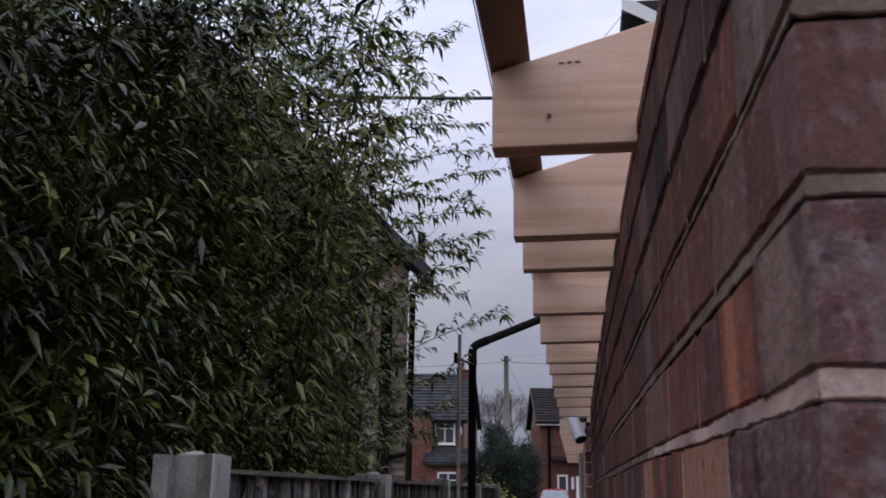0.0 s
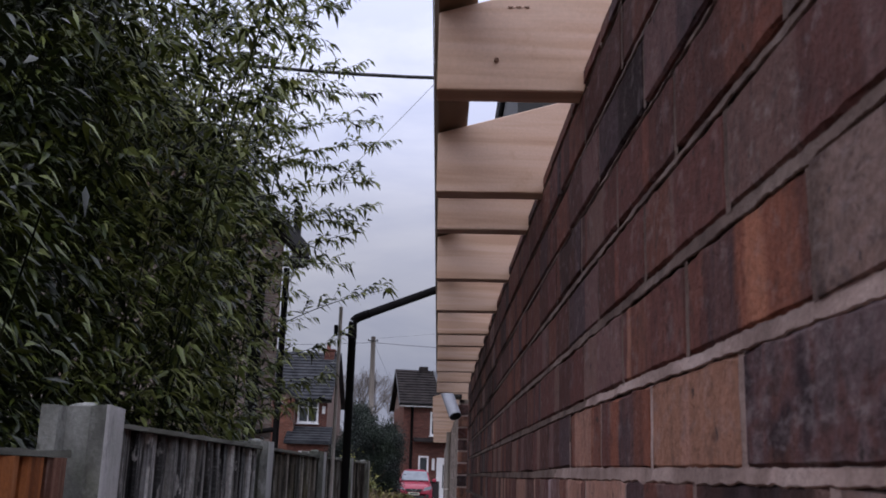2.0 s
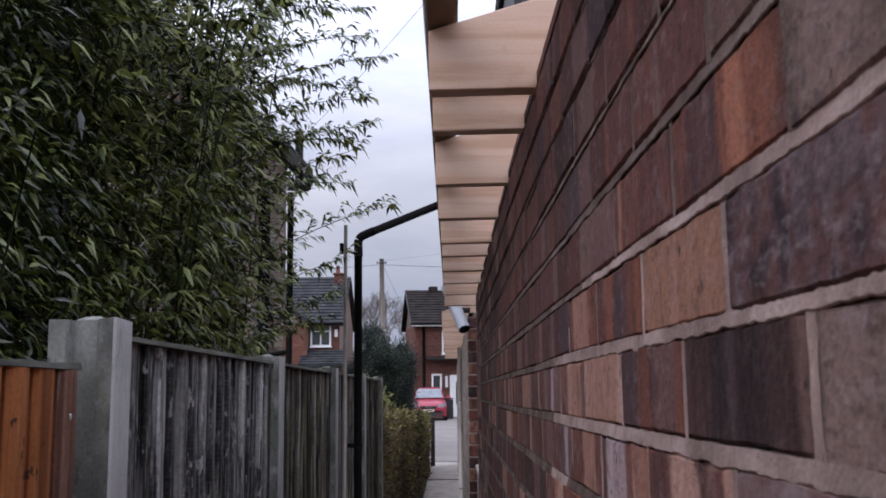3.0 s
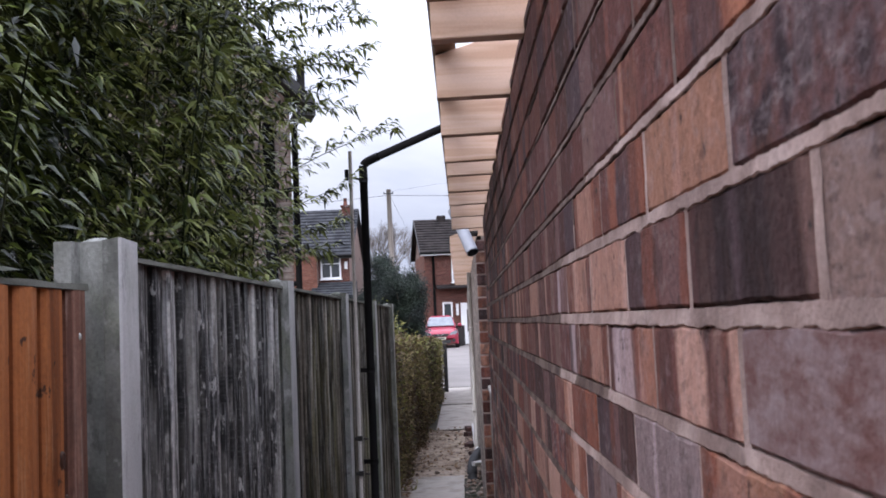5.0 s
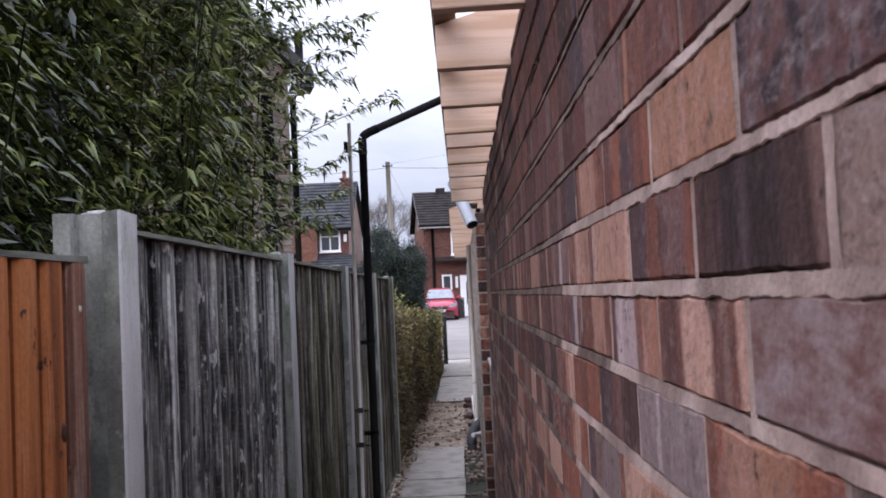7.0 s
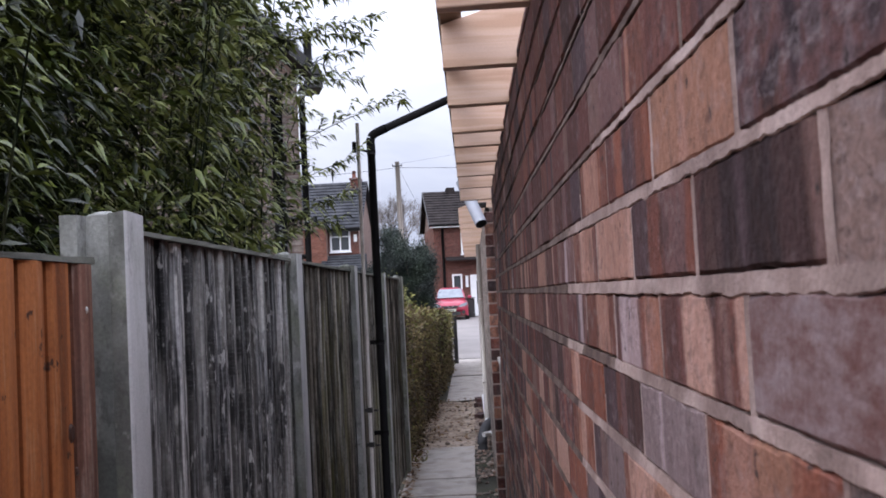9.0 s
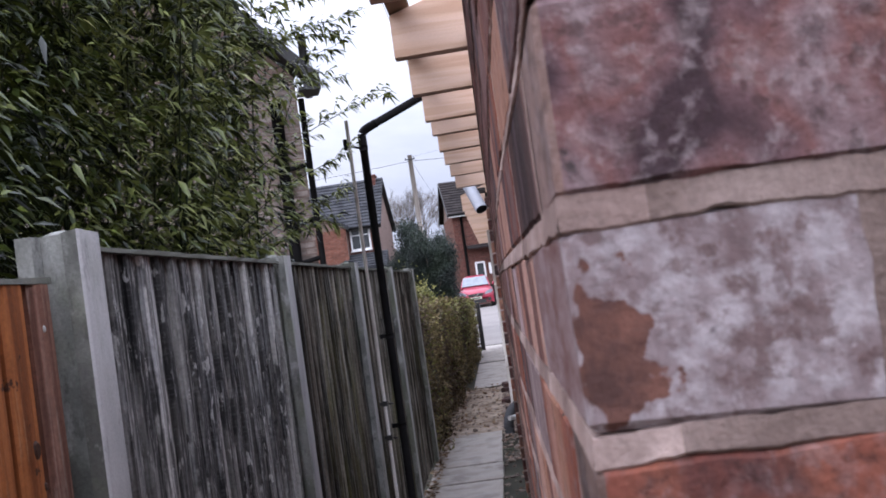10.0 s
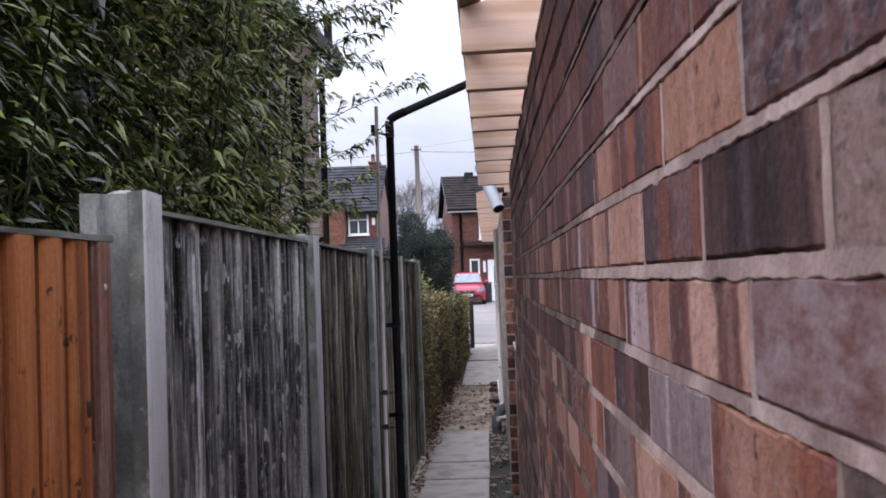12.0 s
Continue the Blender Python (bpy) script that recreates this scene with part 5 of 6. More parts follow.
def bamboo_clump(cx, cy, rx, ry, canes, height, seed, low=1.0, sprays=(), yellow=0.05, per=8):
    """Upright canes with leafy twigs; sprays are long arching side branches given by root and tip."""
    g = np.random.default_rng(seed)
    t = thing("bamboo", "tall dense green bamboo clump behind the fence", "bamboo", "bamboo clumps", at=(cx, cy, 0))
    roots, keep_all = [], []
    for c in range(canes):
        bx, by = cx - 0.10 + g.uniform(-rx, rx * 0.6), cy + g.uniform(-ry, ry)
        hgt = height * g.uniform(0.72, 1.08)
        lean = np.array([g.normal(0.02, 0.05), g.normal(0, 0.06)])
        line = []
        for s in np.linspace(0, 1, 9):
            bend = s ** 2.4
            line.append((bx + lean[0] * hgt * (0.4 * s + bend), by + lean[1] * hgt * (0.4 * s + bend), hgt * (s - 0.04 * bend)))
        line = np.array(line)
        bm = bmesh.new()
        tube(bm, line, [0.007 - 0.0006 * k for k in range(9)], 6)
        part("cane", bm, M_CANE, t)
        for s in np.arange(low / hgt, 1.0, 0.105 / hgt):
            i = min(int(s * 8), 7)
            p = line[i] + (line[i + 1] - line[i]) * (s * 8 - i)
            for _ in range(g.integers(4, 7)):
                a = g.uniform(0, 2 * np.pi)
                ln = g.uniform(0.14, 0.50) * (1.1 - 0.35 * s)
                d = np.array([np.cos(a), np.sin(a), g.uniform(0.1, 0.9)])
                d /= np.linalg.norm(d)
                roots.append(np.array([p, p + d * ln * 0.5, p + d * ln + np.array([0, 0, -0.12 * ln])]))
                keep_all.append(False)
    for a, b in sprays:
        a, b = np.array(a), np.array(b)
        bm = bmesh.new()
        arc = [a + (b - a) * u + np.array([0, 0, 0.22 * np.linalg.norm(b - a) * u * (1 - u)]) for u in np.linspace(0, 1, 8)]
        tube(bm, arc, [0.0035 - 0.0003 * k for k in range(8)], 5)
        part("side_branch", bm, M_CANE, t)
        for u in np.linspace(0.35, 1.0, 9):
            i = min(int(u * 7), 6)
            p = arc[i] + (arc[i + 1] - arc[i]) * (u * 7 - i)
            for _ in range(2):
                d = (b - a) / np.linalg.norm(b - a) + g.normal(0, 0.4, 3) + np.array([0, 0, 0.3])
                d /= np.linalg.norm(d)
                ln = g.uniform(0.06, 0.15)
                roots.append(np.array([p, p + d * ln * 0.5, p + d * ln + np.array([0, 0, -0.1 * ln])]))
                keep_all.append(True)
    q, free = np.array(roots), np.array(keep_all)
    # the clump is kept behind the fence, thinning out towards the passage
    tip_x, tip_z = q[:, 2, 0], q[:, 2, 2]
    edge = -0.90 - 0.34 * np.clip(2.1 - q[:, 2, 1], 0.0, 1.0) + 0.14 * np.clip(tip_z - 2.3, 0.0, 1.3)
    chance = np.clip((edge - tip_x) / 0.24, 0.0, 1.0)
    ok = free | ((g.random(len(q)) < chance) & ((tip_z > 1.9) | (tip_x < -1.0)))
    q, free = q[ok], free[ok]
    n = len(q)
    off = np.array([[0.0013, 0, 0], [-0.0007, 0.0011, 0], [-0.0007, -0.0011, 0]])
    vv = (q[:, :, None, :] + off[None, None] * np.array([1.0, 0.8, 0.4])[None, :, None, None]).reshape(-1, 3)
    o = np.arange(n)[:, None] * 9
    quads = []
    for a in (0, 3):
        for k in range(3):
            quads.append(o + np.array([a + k, a + (k + 1) % 3, a + 3 + (k + 1) % 3, a + 3 + k])[None])
    tagged(mesh_np("twig_growth", vv, np.concatenate(quads, 0), M_CANE, t), kind="stuff")
    # leaves in fans along each twig
    u = np.tile(np.linspace(0.2, 1.0, per), n) + g.uniform(-0.06, 0.06, n * per)
    idx = np.repeat(np.arange(n), per)
    base = np.where((u < 0.5)[:, None], q[idx, 0] + (q[idx, 1] - q[idx, 0]) * (u * 2)[:, None], q[idx, 1] + (q[idx, 2] - q[idx, 1]) * (u * 2 - 1)[:, None])
    axis = q[idx, 2] - q[idx, 0]
    axis /= np.linalg.norm(axis, axis=1, keepdims=True)
    flat = np.cross(axis, np.array([0, 0, 1.0]))
    flat /= np.linalg.norm(flat, axis=1, keepdims=True) + 1e-9
    sgn = np.where(np.arange(n * per) % 2 == 0, 1.0, -1.0)[:, None]
    way = axis * g.uniform(0.5, 1.1, (n * per, 1)) + flat * sgn * g.uniform(0.3, 0.9, (n * per, 1)) + g.normal(0, 0.36, (n * per, 3)) + np.array([0.12, 0, -0.15])
    up = np.array([0, 0, 1.0]) + g.normal(0, 0.5, (n * per, 3))
    length = g.uniform(0.044, 0.090, n * per) * np.where(free[idx], 0.8, 1.0)
    # the foot of the clump is thinner of leaf than its head
    thick = np.where(free[idx], 1.0, np.interp(base[:, 2], [1.9, 2.5, 3.0], [0.72, 0.8, 1.0])) if per < 9 else np.ones(n * per)
    some = g.random(n * per) < thick
    base, way, up, length, idx = base[some], way[some], up[some], length[some], idx[some]
    count = len(base)
    v, f = leaf_arrays(base, way, up, length, length * g.uniform(0.23, 0.33, count), g.uniform(0.3, 1.25, count))
    pale = g.random(count) < yellow
    fp = np.repeat(pale, 4)
    tagged(mesh_np("foliage", v, f[~fp], M_LEAF, t), kind="stuff")
    tagged(mesh_np("yellowing_foliage", v, f[fp], M_LEAF_PALE, t, "yellow-green leaves"), kind="stuff")
    return t


# two clumps added out of view to shade the near bamboo
bamboo_clump(-1.66, 0.15, 0.34, 0.40, 16, 3.3, 8, yellow=0.02, per=9)
bamboo_clump(-2.4, 0.7, 0.35, 0.7, 14, 3.4, 9, yellow=0.02, per=9)
bamboo_clump(-1.52, 1.85, 0.36, 0.45, 18, 3.1, 1, yellow=0.02)
bamboo_clump(-1.52, 2.65, 0.36, 0.50, 18, 3.75, 2, yellow=0.05)
# high yellow shares give yellower leaf and paint in the stronger light here
bamboo_clump(-1.55, 3.50, 0.36, 0.45, 17, 4.1, 3, yellow=0.45)
bamboo_clump(-1.36, 4.95, 0.26, 0.40, 11, 4.2, 7, 1.2, yellow=0.65)
bamboo_clump(-1.58, 4.25, 0.34, 0.40, 15, 4.5, 4, yellow=0.6, sprays=[
    ((-1.35, 4.5, 2.15), (-0.52, 5.0, 2.66)), ((-1.35, 4.4, 2.7), (-0.66, 5.0, 3.12)), ((-1.35, 4.5, 1.95), (-0.78, 5.0, 2.36)),
    ((-1.4, 4.3, 3.0), (-0.60, 4.9, 3.48)), ((-1.45, 4.3, 3.6), (-0.82, 4.8, 4.3)), ((-1.4, 4.4, 2.45), (-0.72, 4.9, 2.95)), ((-1.45, 4.3, 3.3), (-0.74, 4.7, 3.85)),
    ((-1.4, 4.4, 3.15), (-0.70, 4.9, 3.30)), ((-1.4, 4.2, 3.45), (-0.68, 4.7, 3.68)), ((-1.45, 4.1, 3.8), (-0.85, 4.5, 4.12)), ((-1.4, 4.5, 2.55), (-0.80, 5.0, 2.80)),
    ((-1.4, 4.4, 2.9), (-0.64, 4.8, 3.22)), ((-1.45, 4.2, 3.7), (-0.95, 4.6, 4.45)),
    ((-1.3, 4.7, 1.9), (-0.84, 5.2, 2.16)), ((-1.3, 4.6, 1.8), (-0.92, 5.1, 2.02)), ((-1.4, 4.4, 3.2), (-0.66, 4.9, 3.62)), ((-1.4, 4.4, 2.75), (-0.74, 4.9, 3.02))])
bamboo_clump(-2.3, 2.4, 0.35, 0.9, 24, 3.65, 5, 0.8, per=10)
bamboo_clump(-2.35, 4.0, 0.40, 0.9, 26, 4.75, 6, 0.8, per=10)
bamboo_clump(-2.95, 3.3, 0.40, 1.3, 28, 4.0, 10, 0.6, per=10)


def hedge(y0, y1, seed):
    g = np.random.default_rng(seed)
    t = thing("hedge", "clipped brown and green privet hedge at the path edge", "hedge", at=(-1.1, (y0 + y1) / 2, 0))

    def face_x(y):
        return -0.84 + (y - 8.7) * 0.015 + 0.05 * np.sin(y * 2.1) + 0.03 * np.sin(y * 5.3)

    def top_z(y):
        return 1.52 - (y - 8.7) * 0.031 + 0.04 * np.sin(y * 1.7)
    ys = np.linspace(y0, y1, 60)
    verts, faces = [], []
    for y in ys:
        fx, tz = float(face_x(y)), float(top_z(y))
        for (x, z) in ((fx - 0.10, 0.0), (fx - 0.06, 0.5), (fx - 0.06, 1.0), (fx - 0.12, tz - 0.12), (fx - 0.3, tz - 0.06), (-1.7, tz - 0.08), (-1.8, 0.0)):
            verts.append((x + 0.03 * noise.noise((x * 3, y * 3, z * 3)), y, z + float(rise(y)) + 0.03 * noise.noise((x * 3 + 9, y * 3, z * 3))))
    for i in range(len(ys) - 1):
        for k in range(6):
            faces.append((i * 7 + k, i * 7 + k + 1, (i + 1) * 7 + k + 1, (i + 1) * 7 + k))
    faces += [tuple(range(7)), tuple(range((len(ys) - 1) * 7 + 6, (len(ys) - 1) * 7 - 1, -1))]
    raw_part("twig_core", verts, faces, M_HEDGE_CORE, t)
    for name, count, mat, green in (("leaves", 26000, M_HEDGE, False), ("green_leaves", 15000, M_HEDGE_GREEN, True)):
        y = g.uniform(y0 - 0.05, y1 + 0.05, count)
        s = g.random(count)
        fx, tz = face_x(y), top_z(y)
        if green:
            s = s ** 0.4
            y = y0 + (y1 - y0) * np.sqrt(g.random(count))
            fx, tz = face_x(y), top_z(y)
        side_z = np.minimum(s * 1.35, 1) * (tz - 0.05)
        on_top = s > 0.74
        x = np.where(on_top, fx - g.uniform(0.0, 0.85, count), fx - 0.02 + g.normal(0, 0.035, count))
        z = np.where(on_top, tz - 0.05 + g.normal(0, 0.03, count), side_z) + np.array([rise(a) for a in y])
        near = g.random(count) < 0.08
        x = np.where(near, fx - g.uniform(0, 0.9, count), x)
        yy = np.where(near, y0 + g.normal(0, 0.03, count), y)
        z = np.where(near, g.uniform(0.05, 1, count) * (top_z(y0) - 0.02), z)
        base = np.stack([x, yy, z], 1)
        way = g.normal(0, 1, (count, 3)) + np.array([0.4, -0.2, 0.4])
        up = g.normal(0, 1, (count, 3))
        ln = g.uniform(0.03, 0.06, count)
        v, f = leaf_arrays(base, way, up, ln, ln * 0.5, g.uniform(0, 0.4, count))
        tagged(mesh_np(name, v, f, mat, t), kind="stuff")
    return t


hedge(8.62, 20.6, 9)
# dead leaves blown along the path edges
g = np.random.default_rng(31)
count = 900
ly = np.where(g.random(count) < 0.65, g.uniform(9.6, 14.2, count), g.uniform(5.5, 9.6, count))
lx = np.where(ly > 9.6, -0.86 + 0.62 * g.random(count) ** 1.7, -0.80 + 0.08 * g.random(count))
litter_base = np.stack([lx, ly, np.full(count, 0.022) + g.uniform(0, 0.012, count)], 1)
litter_way = np.stack([g.normal(0, 1, count), g.normal(0, 1, count), g.normal(0, 0.15, count)], 1)
litter_len = g.uniform(0.025, 0.07, count)
v, f = leaf_arrays(litter_base, litter_way, np.array([0, 0, 1.0]) + g.normal(0, 0.35, (count, 3)), litter_len, litter_len * 0.45, np.zeros(count))
tagged(mesh_np("leaf_litter", v, f, M_LITTER, None), "brown dead leaves scattered on the path edge", "leaf litter", kind="stuff")
bm = bmesh.new()
box(bm, -0.62, -0.53, 21.0, 21.1, 0.0, 1.12, 0.01)
tagged(part("gate_post", bm, M_SOFFIT), "dark timber gate post at the hedge end", "gate post")


def leafy_bush(name, label, centre, radii, clumps, per, leaf, material, seed, trunk=True):
    g = np.random.default_rng(seed)
    z0 = rise(centre[1])
    t = thing(name, label, "tree" if trunk else "bush", at=(centre[0], centre[1], z0))
    bm = bmesh.new()
    tube(bm, [(centre[0], centre[1], z0), (centre[0] + 0.05, centre[1], z0 + centre[2]), (centre[0], centre[1], z0 + centre[2] + radii[2] * 0.7)], [0.1, 0.07, 0.02], 8)
    part("trunk", bm, M_BARK, t)
    d = g.normal(0, 1, (clumps, 3))
    d /= np.linalg.norm(d, axis=1, keepdims=True)
    rr = g.uniform(0.45, 1.0, (clumps, 1)) * (0.85 + 0.3 * np.sin(d[:, :1] * 5) * np.cos(d[:, 2:] * 4))
    cc = np.array([centre[0], centre[1], z0 + centre[2]]) + d * rr * np.array(radii)
    limb = bmesh.new()
    for k in range(0, clumps, max(1, clumps // 24)):
        tube(limb, [(centre[0], centre[1], z0 + centre[2] * 0.7), tuple(cc[k])], [0.03, 0.006], 5, caps=False)
    tagged(part("limb_growth", limb, M_BARK, t), kind="stuff")
    idx = np.repeat(np.arange(clumps), per)
    base = cc[idx] + g.normal(0, 0.55, (len(idx), 3)) * leaf * 3.4
    way = (d[idx] * 0.7 + g.normal(0, 0.6, (len(idx), 3)) + np.array([0, 0, 0.2]))
    ln = g.uniform(0.6, 1.2, len(idx)) * leaf
    v, f = leaf_arrays(base, way, g.normal(0, 1, (len(idx), 3)), ln, ln * 0.45, g.uniform(0, 0.5, len(idx)))
    tagged(mesh_np("crown", v, f, material, t), kind="stuff")
    return t


leafy_bush("evergreen_tree", "dark blue-green evergreen tree behind the hedge", (-2.2, 28.0, 1.85), (1.0, 0.95, 1.62), 560, 190, 0.058, M_CONIFER, 21)
leafy_bush("evergreen_tree", "dark green evergreen shrub behind the hedge", (-1.74, 25.6, 1.6), (0.78, 0.7, 1.45), 420, 170, 0.055, M_CONIFER, 22)
leafy_bush("garden_bush", "yellow-green garden bush behind the fence", (-2.0, 21.5, 1.1), (0.5, 0.5, 0.75), 100, 60, 0.07, M_HEDGE_GREEN, 23, False)


def bare_tree(x, y, height, seed):
    r = random.Random(seed)
    z0 = rise(y)
    t = thing("bare_tree", "leafless winter tree beyond the houses", "tree", "bare winter trees", at=(x, y, z0))
    bm, tw = bmesh.new(), bmesh.new()

    def grow(target, p, d, ln, rad, depth):
        q = p + d * ln
        tube(target, [p, (p + q) / 2 + Vector((r.uniform(-1, 1), r.uniform(-1, 1), 0)) * ln * 0.06, q], [rad, rad * 0.85, rad * 0.65], 5 if depth < 3 else 3, caps=False)
        if depth >= 7:
            return
        for _ in range(2 if depth < 1 else r.choice((2, 3, 3))):
            nd = (d + Vector((r.uniform(-1, 1), r.uniform(-1, 1), r.uniform(-0.2, 0.6))) * 0.62).normalized()
            grow(bm if depth < 1 else tw, q, nd, ln * r.uniform(0.62, 0.85), rad * 0.6, depth + 1)
    grow(bm, Vector((x, y, z0)), Vector((0, 0, 1)), height * 0.27, height * 0.020, 0)
    part("trunk", bm, M_BARK, t)
    tagged(part("crown", tw, M_TWIG, t), kind="stuff")


for i, (x, y, hh) in enumerate(((-6.4, 72, 9.0), (-4.6, 70, 9.6), (-3.0, 74, 9.4), (-5.6, 78, 10), (-1.6, 78, 9.2), (-9.5, 80, 9.5))):
    bare_tree(x, y, hh, 50 + i)

# woods on the far horizon
bm = bmesh.new()
rw = random.Random(3)
for i in range(60):
    x = -160 + i * 5.5
    tube(bm, [(x, 160 + rw.uniform(-8, 8), 0), (x + rw.uniform(-1, 1), 160, rw.uniform(4, 7)), (x, 160, rw.uniform(7, 10))], [3.5, 3.0, 0.6], 7)
tagged(part("far_woods", bm, M_TWIG), "grey leafless woods on the horizon", "woods", kind="stuff")


# ---- the brick wall beside the camera ----
COURSE, BRICK_H, BRICK_L, PITCH, BED = 0.0825, 0.0715, 0.2325, 0.2425, 1.595
WALL_END, FIRST, LAST = 5.30, -19, 7
core = bmesh.new()
box(core, 0.016, 0.235, 0.016, WALL_END, -0.05, BED + 7 * COURSE + 0.012)
box(core, 0.235, 1.3, 0.016, 0.235, -0.05, BED + 7 * COURSE + 0.012)
wall = part("wall_brick", core, M_MORTAR)
tagged(wall, "old mottled plum and orange brick wall with pale mortar", "wall", kind="structure")


def bow(y):
    """The long side leans out towards the passage by a finger's width along its length."""
    return -0.022 * (1 - math.exp(-max(y - 0.13, 0.0) / 1.2))


# the upright joints of each course stray a little from a true bond, and beds are not quite level
STRAY = {-3: 0.004, -1: 0.010, 0: 0.002, 1: 0.006, 2: 0.010, 3: 0.020, 4: 0.030, 5: 0.012}


def stray(k):
    return STRAY.get(k, 0.018 * noise.noise((k * 1.7, 3.3, 0.4)))


def level(k, y):
    """How far a bed lies off the level at a place along the wall."""
    return 0.003 * noise.noise((y * 1.3, k * 0.9 + 4.2, 1.5)) - 0.002 + 0.004 * min(y, 1.0) * max(-1, min(1, k / 3))


def near_brick(seed, length=BRICK_L, height=BRICK_H, depth=0.105, cuts=3, ch=0.0024, rough=0.0016):
    """A worn brick: chamfered, its long edges uneven. Local x into the wall, y along it, z up from its bed."""
    r = random.Random(seed)
    bm = bmesh.new()
    ys = [0.0, ch] + [length * (k + 1) / (cuts + 1) + r.uniform(-0.01, 0.01) for k in range(cuts)] + [length - ch, length]
    rings = []
    for i, y in enumerate(ys):
        e = 1.0 if 0 < i < len(ys) - 1 else 0.0
        c = ch if e else ch * 1.0
        j = [rough * noise.noise((y * 55, 7.3 * q + seed, 0.5)) * 1.3 + r.uniform(-0.0004, 0.0004) for q in range(8)]
        x0 = 0.0 if e else ch
        ring = [(x0 + abs(j[0]) * 0.25, y, c + abs(j[1]) * 0.7), (x0 + abs(j[2]) * 0.25, y, height - c + j[3]), (x0 + ch, y, height + (0 if e else -ch) + j[4]),
                (depth, y, height), (depth, y, 0.0), (x0 + ch, y, (0 if e else ch) + abs(j[5]) * 1.2)]
        rings.append([bm.verts.new(p) for p in ring])
    for a, b in zip(rings, rings[1:]):
        for k in (0, 1, 5):
            bm.faces.new((a[k], b[k], b[(k + 1) % 6], a[(k + 1) % 6]))
        bm.faces.new((a[2], b[2], b[3], a[3]))
        bm.faces.new((a[4], b[4], b[5], a[5]))
    bm.faces.new(rings[0])
    bm.faces.new(rings[-1][::-1])
    bmesh.ops.recalc_face_normals(bm, faces=bm.faces[:])
    me = bpy.data.meshes.new("brick")
    bm.to_mesh(me)
    bm.free()
    me.materials.append(M_PLUM)
    return me


